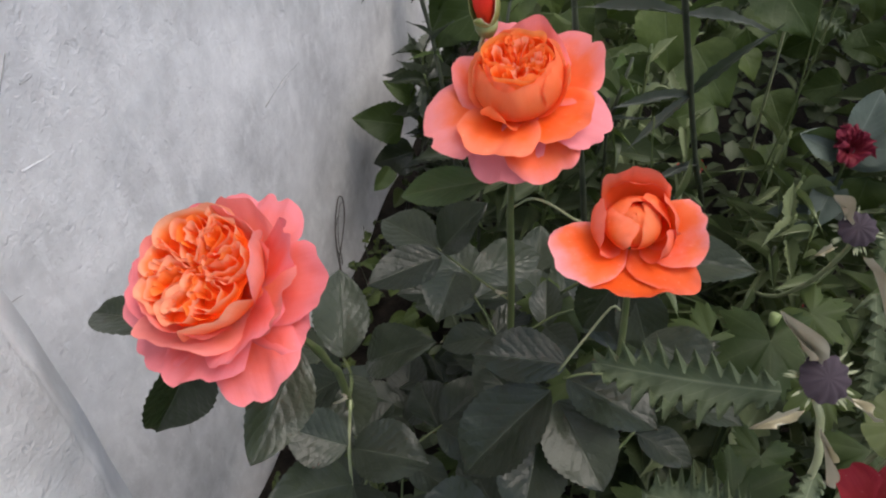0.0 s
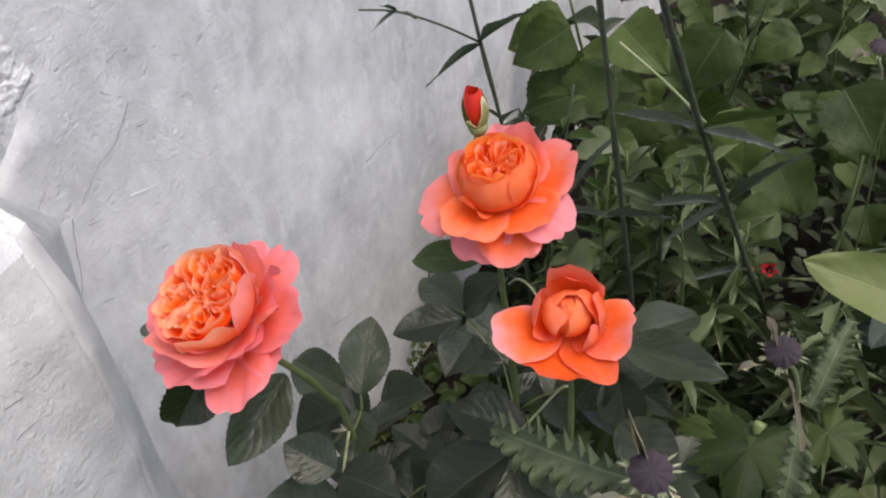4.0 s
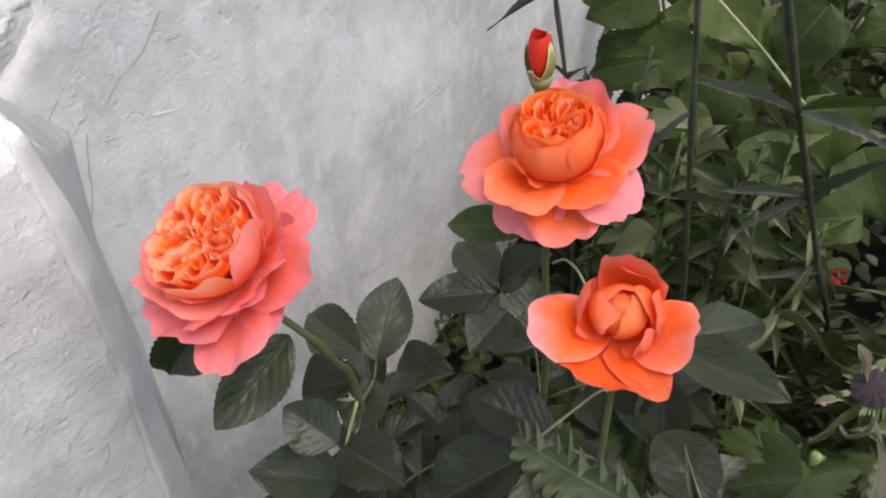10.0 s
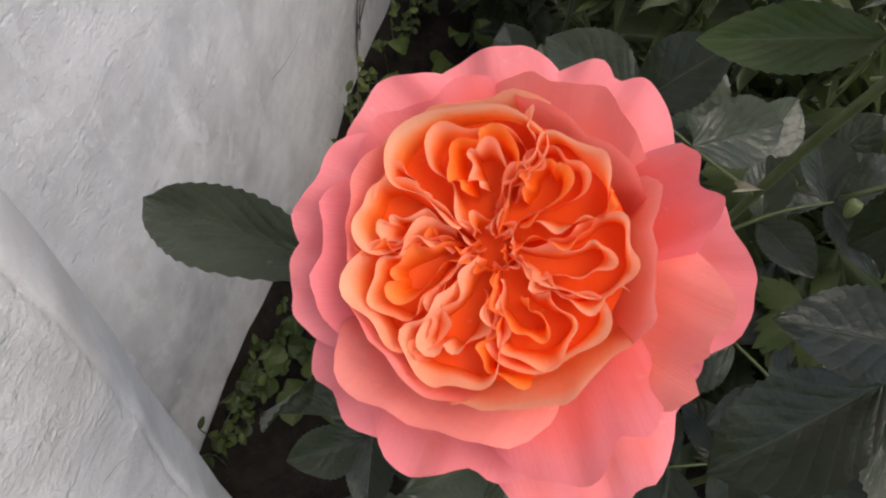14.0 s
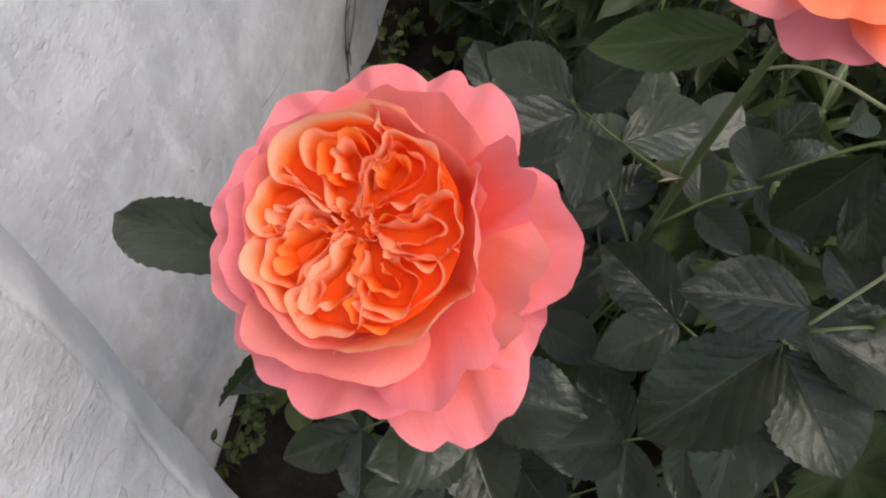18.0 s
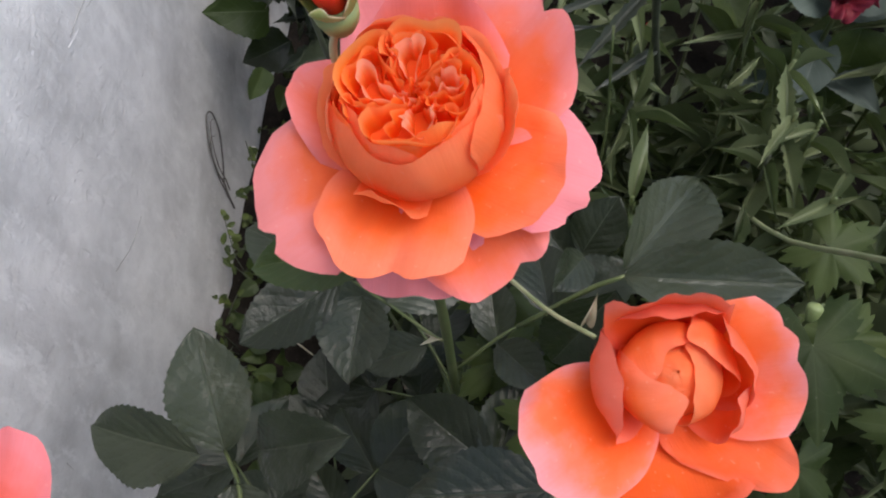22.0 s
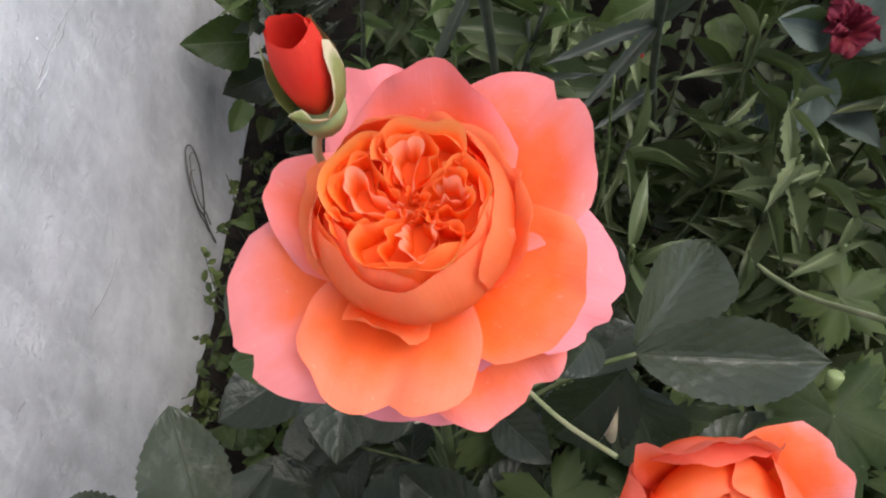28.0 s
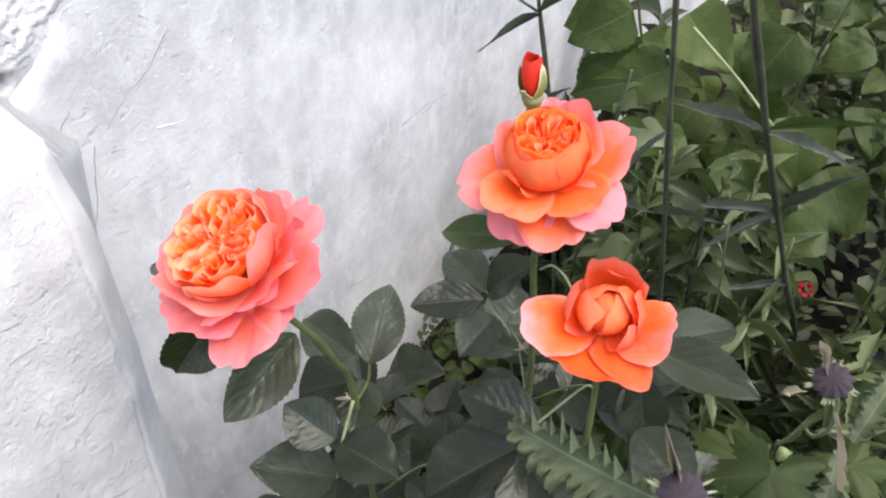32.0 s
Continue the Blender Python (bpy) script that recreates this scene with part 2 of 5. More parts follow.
MAT = {
    "pet_pink": petal_material("petal_salmon_pink", (0.94, 0.13, 0.045), (0.92, 0.195, 0.16), (0.88, 0.275, 0.31), 0.26, 0.9, 0.3),
    "pet_heart": petal_material("petal_apricot_heart", (0.98, 0.22, 0.02), (0.98, 0.34, 0.1), (0.97, 0.52, 0.32), 0.4, 0.86, 0.5),
    "pet_orange": petal_material("petal_orange", (0.95, 0.125, 0.006), (0.93, 0.16, 0.03), (0.9, 0.23, 0.12), 0.45, 0.95),
    "pet_glow": petal_material("petal_glowing_orange", (0.98, 0.19, 0.008), (0.98, 0.24, 0.025), (0.97, 0.36, 0.11), 0.45, 1.0, 0.5),
    "pet_edged": petal_material("petal_pink_edged", (0.92, 0.12, 0.012), (0.9, 0.18, 0.07), (0.84, 0.32, 0.34), 0.5, 0.98),
    "pet_cup": petal_material("petal_cup_orange", (0.98, 0.19, 0.02), (0.98, 0.235, 0.055), (0.97, 0.32, 0.14), 0.3, 1.0, 0.5),
    "pet_sunset": petal_material("petal_sunset", (0.93, 0.12, 0.012), (0.91, 0.17, 0.065), (0.86, 0.28, 0.28), 0.42, 0.96),
    "pet_coral": petal_material("petal_coral", (0.95, 0.21, 0.07), (0.93, 0.27, 0.16), (0.91, 0.33, 0.3), 0.25, 0.9, 0.32),
    "pet_blush": petal_material("petal_blush", (0.9, 0.16, 0.075), (0.85, 0.21, 0.18), (0.82, 0.27, 0.3), 0.12, 0.75),
    "pet_fire": petal_material("petal_vermilion", (0.88, 0.12, 0.012), (0.86, 0.125, 0.025), (0.85, 0.2, 0.13), 0.45, 1.0),
    "pet_red": petal_material("petal_bud_red", (0.8, 0.05, 0.012), (0.8, 0.035, 0.02), (0.78, 0.05, 0.03), 0.3, 0.9, 0.15),
    "rose_leaf": leaf_material("rose_leaf", (0.016, 0.021, 0.012), (0.048, 0.058, 0.037), (0.07, 0.082, 0.056), 0.34, 7, relief=0.7, spec=0.42),
    "leaf_fresh": leaf_material("fresh_leaf", (0.045, 0.075, 0.018), (0.09, 0.125, 0.04), (0.14, 0.17, 0.07), 0.5),
    "leaf_lance": leaf_material("lance_leaf", (0.044, 0.06, 0.027), (0.122, 0.146, 0.074), (0.155, 0.18, 0.095), 0.45, 12, relief=0.2, spec=0.35),
    # lighter copy of lance_leaf: brightness for the back plants put into the colour
    "leaf_pale": leaf_material("pale_lance_leaf", (0.068, 0.092, 0.04), (0.175, 0.205, 0.105), (0.21, 0.24, 0.13), 0.42, 12, relief=0.25, spec=0.4),
    "leaf_lobed": leaf_material("lobed_leaf", (0.022, 0.036, 0.009), (0.055, 0.076, 0.022), (0.06, 0.08, 0.03), 0.55, 5, relief=0.15, spec=0.2),
    "leaf_heart": leaf_material("heart_leaf", (0.028, 0.046, 0.011), (0.078, 0.108, 0.03), (0.1, 0.13, 0.058), 0.5, 5, relief=0.6, spec=0.25),
    "leaf_poppy": leaf_material("poppy_leaf", (0.055, 0.073, 0.038), (0.12, 0.148, 0.083), (0.24, 0.27, 0.17), 0.6, 9, relief=0.3, spec=0.3),
    "leaf_near": leaf_material("yellow_green_leaf", (0.1, 0.125, 0.035), (0.15, 0.175, 0.06), (0.19, 0.22, 0.09), 0.5, 6, relief=0.35, spec=0.3),
    "leaf_round": leaf_material("round_leaf", (0.04, 0.054, 0.014), (0.072, 0.088, 0.028), (0.06, 0.082, 0.03), 0.5, 3, relief=0.15, spec=0.2),
    "leaf_grey": leaf_material("grey_leaf", (0.04, 0.05, 0.04), (0.095, 0.105, 0.09), (0.14, 0.15, 0.125), 0.55, 12, relief=0.2),
    "leaf_blue": leaf_material("glaucous_leaf", (0.06, 0.085, 0.07), (0.12, 0.15, 0.13), (0.16, 0.2, 0.17), 0.6, 7, relief=0.3),
    "moss": leaf_material("creeper_leaf", (0.026, 0.042, 0.007), (0.08, 0.105, 0.02), (0.075, 0.1, 0.035), 0.6, 4, relief=0.2),
    "stem": stem_material("green_stem", (0.07, 0.1, 0.03), (0.12, 0.14, 0.055)),
    "stem_pale": stem_material("pale_stem", (0.22, 0.26, 0.12), (0.36, 0.37, 0.22)),
    "stem_dark": stem_material("dark_stem", (0.03, 0.038, 0.024), (0.075, 0.085, 0.052)),
    "straw": stem_material("dry_straw", (0.4, 0.36, 0.24), (0.62, 0.58, 0.44), 0.8),
    "sepal": stem_material("sepal_green", (0.12, 0.17, 0.05), (0.26, 0.31, 0.13)),
    "sepal_edged": petal_material("sepal_cream_edged", (0.2, 0.27, 0.07), (0.27, 0.33, 0.11), (0.66, 0.62, 0.4), 0.6, 1.2, 0.1),
    "pod_skin": stem_material("pod_green", (0.16, 0.19, 0.1), (0.28, 0.3, 0.17)),
    "pod_cap": stem_material("pod_purple", (0.018, 0.011, 0.016), (0.055, 0.038, 0.05), 0.85),
    "crimson": petal_material("petal_crimson", (0.09, 0.004, 0.01), (0.12, 0.006, 0.018), (0.15, 0.014, 0.035), 0.3, 0.9, 0.15),
    "deep_red": petal_material("petal_deep_red", (0.2, 0.006, 0.008), (0.26, 0.008, 0.014), (0.3, 0.014, 0.025), 0.3, 0.9, 0.15),
    "scarlet": petal_material("petal_scarlet", (0.36, 0.008, 0.008), (0.42, 0.009, 0.014), (0.45, 0.014, 0.025), 0.3, 0.9, 0.2),
    "crack": stem_material("crack_grey", (0.2, 0.195, 0.19), (0.4, 0.395, 0.385), 0.9),
    "wire": stem_material("rusty_wire", (0.06, 0.05, 0.045), (0.13, 0.12, 0.11), 0.7),
    "plaster": plaster_material("whitewashed_plaster", (0.755, 0.755, 0.76), (0.47, 0.47, 0.475), 0.9),
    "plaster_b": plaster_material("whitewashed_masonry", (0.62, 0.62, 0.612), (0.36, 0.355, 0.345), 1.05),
    "plaster_side": plaster_material("smooth_shaded_side", (0.6, 0.6, 0.595), (0.44, 0.435, 0.43), 0.4),
    # bare stones, and the buttress cap whitened for the light it catches
    "plaster_c": plaster_material("whitewashed_rubble_lit_cap", (0.8, 0.8, 0.795), (0.56, 0.555, 0.55), 1.8),
    "soil": soil_material(),
}


# ---------------------------------------------------------------- mesh helpers
def mesh_from(name, verts, faces, uvs=None, smooth=True):
    me = bpy.data.meshes.new(name)
    me.from_pydata([tuple(v) for v in verts], [], faces)
    if uvs is not None:
        lay = me.uv_layers.new(name="uv")
        idx = np.empty(len(me.loops), dtype=np.int32)
        me.loops.foreach_get("vertex_index", idx)
        lay.data.foreach_set("uv", np.asarray(uvs, dtype=np.float32)[idx].ravel())
    if smooth:
        me.polygons.foreach_set("use_smooth", [True] * len(me.polygons))
    me.update()
    return me


def part(name, me, material, parent=None, label="", m=None):
    """One mesh object under a thing or a part."""
    ob = new(name, me)
    if material is not None and not me.materials:
        me.materials.append(MAT[material])
    if parent is not None:
        ob.parent = parent
        ob.matrix_parent_inverse = parent.matrix_basis.inverted() if parent.parent is None else (parent.parent.matrix_basis @ parent.matrix_parent_inverse @ parent.matrix_basis).inverted()
    if m is not None:
        ob.matrix_basis = m
    if label:
        tagged(ob, label)
    return ob


def thing(name, place, label, category, group="", kind=""):
    ob = new(name)
    ob.matrix_basis = Matrix.Translation(place)
    ob.empty_display_size = 0.02
    return tagged(ob, label, category, group, kind)


def grid_faces(nu, nv, closed=False):
    """Faces of a grid of nv rows with nu points each."""
    out = []
    for j in range(nv - 1):
        for i in range(nu - (0 if closed else 1)):
            a, b = j * nu + i, j * nu + (i + 1) % nu
            out.append((a, b, b + nu, a + nu))
    return out


def spline(points, n):
    """n points along a smooth curve through the given ones."""
    p = [Vector(q) for q in points]
    p = [2 * p[0] - p[1]] + p + [2 * p[-1] - p[-2]]
    out = []
    for i in range(n):
        s = i / (n - 1) * (len(p) - 3)
        k = min(int(s), len(p) - 4)
        t = s - k
        a, b, c, d = p[k:k + 4]
        out.append(0.5 * (2 * b + (c - a) * t + (2 * a - 5 * b + 4 * c - d) * t * t + (3 * b - a - 3 * c + d) * t ** 3))
    return out


def tube(name, points, r0, r1, n=14, seg=8, knobs=(), flat=1.0):
    """A tapered, slightly uneven stem along a smooth curve, closed at both ends."""
    mid = spline(points, n)
    verts, rows = [], 0
    side = None
    for i, c in enumerate(mid):
        d = (mid[min(i + 1, n - 1)] - mid[max(i - 1, 0)]).normalized()
        if side is None:
            side = d.orthogonal().normalized()
        side = (side - d * side.dot(d)).normalized()
        up = d.cross(side)
        f = i / (n - 1)
        r = r0 + (r1 - r0) * f
        for at, size in knobs:
            r *= 1 + size * math.exp(-((f - at) / 0.03) ** 2)
        r *= 1 + 0.06 * noise.noise(c * 60)
        for k in range(seg):
            a = 2 * math.pi * k / seg
            verts.append(c + side * (r * math.cos(a)) + up * (r * flat * math.sin(a)))
        rows += 1
    faces = grid_faces(seg, rows, True)
    faces.append(tuple(range(seg - 1, -1, -1)))
    faces.append(tuple(range((rows - 1) * seg, rows * seg)))
    return mesh_from(name, verts, faces)


def leaf_frame(base, tip, up, width):
    """Matrix that lays a leaf template from base to tip, its upper face towards up."""
    base, tip, up = Vector(base), Vector(tip), Vector(up)
    d = tip - base
    L = d.length
    d.normalize()
    side = d.cross(up).normalized()
    nrm = side.cross(d).normalized()
    m = Matrix.Identity(4)
    for i in range(3):
        m[i][0], m[i][1], m[i][2], m[i][3] = side[i] * width, d[i] * L, nrm[i] * L, base[i]
    return m


def blade(name, profile, rows=20, cols=8, teeth=0, depth=0.0, fold=0.12, droop=0.15, wave=0.02, seed=0, twist=0.0):
    """A leaf of unit length and width: profile(v) is the half width, with toothed margin, fold and droop."""
    rng = random.Random(seed)
    ph, ph2 = rng.uniform(0, 6), rng.uniform(0, 6)
    verts, uvs = [], []
    for j in range(rows + 1):
        v = j / rows
        w = profile(v)
        tooth = 0.0
        if teeth:
            x = v * teeth
            tooth = depth * ((x % 1.0) - 0.5) * -1
        for i in range(cols + 1):
            u = i / cols * 2 - 1
            edge = abs(u) ** 6
            x = u * w * (1 + tooth * edge * 2)
            y = v - (0.25 * depth * edge * (0.5 if teeth else 0))
            z = fold * abs(u) * w * 2 - droop * (v * v - v) + wave * math.sin(ph + v * 9 + u * 2.1) * abs(u) + 0.5 * wave * math.sin(ph2 + v * 15 - u * 3) * u * u
            z += twist * u * v * w
            verts.append((x, y, z))
            uvs.append(((u + 1) / 2, v))
    return mesh_from(name, verts, grid_faces(cols + 1, rows + 1), uvs)


def ovate(peak=0.42, point=1.15, foot=0.72):
    def f(v):
        if v <= 0 or v >= 1:
            return 0.004
        x = v ** (math.log(0.5) / math.log(peak))
        s = math.sin(math.pi * x)
        return 0.5 * (s ** (foot if v < peak else point))
    return f


def palmate(name, lobes=5, cut=0.55, teeth=3, spread=300, seed=0, cup=0.12, jag=0.2):
    """A lobed, toothed leaf blade of unit radius, its stalk at the origin."""
    rng = random.Random(seed)
    per = 24
    n = lobes * per
    rings = 8
    verts, uvs = [(0, 0, 0)], [(0.5, 0.0)]
    sizes = [0.74 + 0.26 * math.cos((k + 0.5 - lobes / 2) / lobes * 2.8) + rng.uniform(-0.05, 0.05) for k in range(lobes)]
    turn = [rng.uniform(-0.04, 0.04) for _ in range(lobes)]
    radius = []
    for i in range(n + 1):
        q = i / n * lobes
        k = min(int(q), lobes - 1)
        f = abs((q - k) - 0.5) * 2
        r = sizes[k] * (1 - cut * f ** 1.7)
        x = f * teeth
        tooth = jag * (x % 1.0) * (1 - 0.35 * f) if f > 0.04 else 0.0
        a = (i / n - 0.5) * radians(spread) + turn[k] * (1 - f)
        radius.append((a, r, f, tooth))
    for j in range(1, rings + 1):
        for a, r, f, tooth in radius:
            s = j / rings * (1 - tooth * (j / rings) ** 4)
            z = 0.35 * cup * s * f - cup * s * s + 0.035 * math.sin(a * 5 + seed) * s + 0.03 * math.sin(a * 11 + seed * 2) * s * s
            verts.append((math.sin(a) * r * s, math.cos(a) * r * s, z))
            uvs.append((0.5 + 0.5 * f, s))
    faces = [(0, 1 + i + 1, 1 + i) for i in range(n)]
    w = n + 1
    for j in range(rings - 1):
        for i in range(n):
            a = 1 + j * w + i
            faces.append((a, a + 1, a + 1 + w, a + w))
    return mesh_from(name, verts, faces, uvs)


ROSE_LEAF = [blade("rose_leaflet", ovate(0.47, 0.74 + 0.05 * i, 0.68), 45, 10, 15, 0.045, 0.10 + 0.03 * i, 0.07 + 0.03 * i, 0.018, i, 0.15 * (i - 1.5)) for i in range(4)]
LANCE_LEAF = [blade("lance_leaf", ovate(0.38, 1.3, 0.8), 16, 4, 0, 0.0, 0.25, 0.2 + 0.15 * i, 0.02, 10 + i, 0.5 * (i - 1.5)) for i in range(4)]
TOOTHED_LEAF = [blade("toothed_leaf", ovate(0.4, 1.2, 0.8), 20, 6, 8, 0.3, 0.2, 0.25 + 0.1 * i, 0.02, 20 + i, 0.3 * (i - 1)) for i in range(3)]
HEART_LEAF = [blade("heart_leaf", ovate(0.28, 0.85, 0.42), 27, 8, 9, 0.05, 0.12, 0.2 + 0.1 * i, 0.03, 30 + i, 0.2 * (i - 1)) for i in range(3)]
LOBED_LEAF = [palmate("lobed_leaf", 5, 0.42, 3, 320, i, 0.22, 0.24) for i in range(3)]
ROUND_LEAF = [palmate("round_leaf", 9, 0.05, 1, 352, i, -0.12, 0.0) for i in range(2)]
CREEPER_LEAF = [blade("creeper_leaf", ovate(0.45, 0.6, 0.6), 6, 4, 0, 0, 0.15, 0.2, 0.02, 40 + i) for i in range(2)]


def leaf_on(parent, kind, material, base, tip, width, up=(0, 0, 1), name="leaf", label="", pick=None, level_parent=None):
    me = kind[pick if pick is not None else random.randrange(len(kind))]
    if me.materials and me.materials[0] != MAT[material]:
        key = me.name + material
        if key not in LEAF_COPY:
            LEAF_COPY[key] = me.copy()
            LEAF_COPY[key].materials.clear()
        me = LEAF_COPY[key]
    return part(name, me, material, parent, label, leaf_frame(base, tip, up, width))


LEAF_COPY = {}


# ---------------------------------------------------------------- the wall, the buttress, the ground
def wall_bulge(y, z):
    p = Vector((y * 2.2, z * 2.2, 3.1))
    d = 0.012 * noise.noise(p) + 0.006 * noise.noise(p * 3.1) + 0.0014 * noise.noise(p * 8)
    return d


def rubble(y, z):
    """Bare rough stonework above the buttress."""
    m = 0.3 * max(0.0, min(1.0, (-0.025 - y) / 0.03)) * max(0.0, min(1.0, (z - 0.7) / 0.06))
    p = Vector((y * 22, z * 22, 0.5))
    return m * (0.006 + 0.016 * noise.noise(p) + 0.013 * noise.noise(p * 2.7) + 0.008 * noise.noise(p * 6.1))


def axis_steps(a, b, fine_a, fine_b, fine, coarse):
    out, x = [], a
    while x < b - 1e-6:
        out.append(x)
        x += fine if fine_a - 1e-6 <= x < fine_b else coarse
    return out + [b]


def build_wall():
    ys = axis_steps(-3.0, 4.0, -0.4, 1.4, 0.012, 0.1)
    zs = axis_steps(-0.1, 2.6, -0.1, 1.2, 0.012, 0.1)
    verts = []
    for z in zs:
        for y in ys:
            foot = 0.012 * math.exp(-max(z, 0) / 0.05)
            # the plaster is gone behind the bare stonework
            bare = max(0.0, min(1.0, (z - 0.765 - 0.7 * y) / 0.015)) if -0.31 < y < -0.01 and z < 0.96 else 0.0
            verts.append((wall_bulge(y, z) + rubble(y, z) + foot - 0.03 * bare, y, z))
    nf = len(verts)
    faces = grid_faces(len(ys), len(zs))
    for z in (zs[0], zs[-1]):
        for y in (ys[0], ys[-1]):
            verts.append((-0.35, y, z))
    w, h = len(ys), len(zs)
    b = [nf, nf + 1, nf + 3, nf + 2]
    faces.append((b[0], b[3], b[2], b[1]))
    faces.append(tuple([b[3]] + [(h - 1) * w + i for i in range(w)] + [b[2]]))
    faces.append(tuple([b[0]] + [j * w for j in range(h)] + [b[3]]))
    faces.append(tuple([b[1], b[2]] + [j * w + w - 1 for j in range(h - 1, -1, -1)]))
    wall = part("wall_west", mesh_from("wall_west", verts, faces), "plaster")
    tagged(wall, "lumpy whitewashed plaster garden wall with cracks", "wall", kind="structure")
    return wall


def build_buttress():
    """A battered pier against the wall: bright sloping cap, front face and a splayed side."""
    rows = 76
    verts = []
    per = None
    for j in range(rows + 1):
        f = j / rows
        z = 0.0 + 0.755 * f
        ex = float(np.interp(z, (0, 0.3, 0.66, 0.70, 0.755), (0.13, 0.127, 0.12, 0.116, 0.092)))
        ey = float(np.interp(z, (0, 0.25, 0.482, 0.568, 0.636, 0.695, 0.755), (-0.185, -0.152, -0.122, -0.110, -0.101, -0.096, -0.084)))
        bx = float(np.interp(z, (0, 0.40, 0.70, 0.755), (0.1, 0.1, 0.102, 0.086)))
        by = float(np.interp(z, (0, 0.2, 0.402, 0.514, 0.576, 0.615, 0.667, 0.755), (-0.136, -0.118, -0.1, -0.092, -0.085, -0.082, -0.078, -0.075)))
        wy = float(np.interp(z * 0.88, (0, 0.22, 0.37, 0.45, 0.53, 0.57, 0.6, 0.665), (-0.1, -0.08, -0.062, -0.053, -0.048, -0.045, -0.038, -0.02)))
        line = [(-0.02, wy + 0.02)]
        for s in (0.25, 0.5, 0.75, 0.92, 1.0):
            line.append((bx * s - 0.004 * math.sin(math.pi * s), wy + (by - wy) * s))
        for s in (0.06, 0.3, 0.55, 0.78, 0.9, 0.97, 1.0):
            line.append((bx + (ex - bx) * s, by + (ey - by) * s))
        for i in range(1, 61):
            s = 0.003 * i if i < 5 else 0.012 + 0.988 * (i - 4) / 56
            line.append((ex + 0.012 * s, ey - 0.75 * s))
        per = len(line)
        for i, (x, y) in enumerate(line):
            if i < 5:
                z_i = z * (0.88 + 0.12 * i / 5)
            else:
                z_i = z
            p = Vector((x, y, z_i))
            d = (0.003 * noise.noise(p * 8) + 0.002 * noise.noise(p * 19)) * (1 if i > 11 else 0.35)
            away = math.hypot(x - ex, y - ey)
            soft = max(0.0, 1 - away / 0.007) ** 2
            chip = 0.0025 * noise.noise(Vector((3.0, 7.0, z_i * 28))) * max(0.0, 1 - away / 0.03)
            verts.append((x + d - 0.0015 * soft + chip, y - 0.0015 * soft + 0.4 * d + chip, z_i + 0.3 * d))
    faces = grid_faces(per, rows + 1)
    # sloping cap that rises to the wall
    top = rows * per
    prev = [top + i for i in range(12, per)]
    for k in range(1, 9):
        s = k / 8
        row = []
        for i in range(12, per):
            a = Vector(verts[top + i])
            reach = min(1.0, (i - 12) / 6)
            b = Vector((-0.02, a.y + 0.022, 0.772 + 0.035 * reach))
            p = a.lerp(b, s)
            p.z += 0.012 * math.sin(math.pi * min(1, s * 1.2)) + 0.008 * noise.noise(p * 30) + 0.004 * noise.noise(p * 75)
            row.append(len(verts))
            verts.append(p)
        for i in range(len(row) - 1):
            faces.append((prev[i], prev[i + 1], row[i + 1], row[i]))
        prev = row
    tip = Vector(verts[top + 12])
    root = Vector((-0.02, tip.y + 0.022, 0.772))
    row = []
    for i in range(0, 13):
        p = root.lerp(tip, i / 12)
        p += Vector((0.004 * noise.noise(p * 40), 0.006 * noise.noise(p * 33 + Vector((5, 2, 1))), 0.005 * noise.noise(p * 50))) * (1 - i / 12)
        row.append(len(verts))
        verts.append(p)
    for i in range(12):
        faces.append((top + i, top + i + 1, row[i + 1], row[i]))
    me = mesh_from("buttress", verts, faces)
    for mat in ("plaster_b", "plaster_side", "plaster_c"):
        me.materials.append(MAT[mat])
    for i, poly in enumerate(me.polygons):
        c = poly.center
        # smoother plaster on the side strip, its grey set apart for that face's shade
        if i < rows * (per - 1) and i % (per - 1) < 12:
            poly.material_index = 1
        # whiter wash on the cap; light from above is put into its colour too
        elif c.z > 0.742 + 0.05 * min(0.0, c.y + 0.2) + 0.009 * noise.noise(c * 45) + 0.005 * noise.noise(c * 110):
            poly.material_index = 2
    ob = part("buttress", me, "plaster_b")
    return tagged(ob, "battered whitewashed masonry buttress with a bright worn cap", "buttress", kind="structure")


def build_ground():
    xs = axis_steps(-40.0, 40.0, -0.2, 1.6, 0.03, 2.0)
    ys = axis_steps(-40.0, 40.0, -0.6, 1.8, 0.03, 2.0)
    xs = sorted({round(v, 4) for v in xs + [-0.2 + 0.03 * i for i in range(61)]})
    ys = sorted({round(v, 4) for v in ys + [-0.6 + 0.03 * i for i in range(81)]})
    verts = []
    for y in ys:
        for x in xs:
            p = Vector((x * 6, y * 6, 0))
            verts.append((x, y, 0.014 * noise.noise(p) + 0.008 * noise.noise(p * 3.3)))
    ob = part("ground", mesh_from("ground", verts, grid_faces(len(xs), len(ys))), "soil")
    return tagged(ob, "dark crumbly garden soil under the plants", "ground", kind="structure")


build_wall()
build_buttress()
build_ground()


# ---------------------------------------------------------------- roses
def frame_of(axis, spin=0.0):
    """Rotation whose z is the axis of a bloom and whose x lies as near as can be to world x."""
    z = Vector(axis).normalized()
    x = Vector((1, 0, 0))
    x = (x - z * x.dot(z)).normalized()
    y = z.cross(x)
    m = Matrix((x, y, z)).transposed().to_4x4()
    return m @ Matrix.Rotation(radians(spin), 4, 'Z')


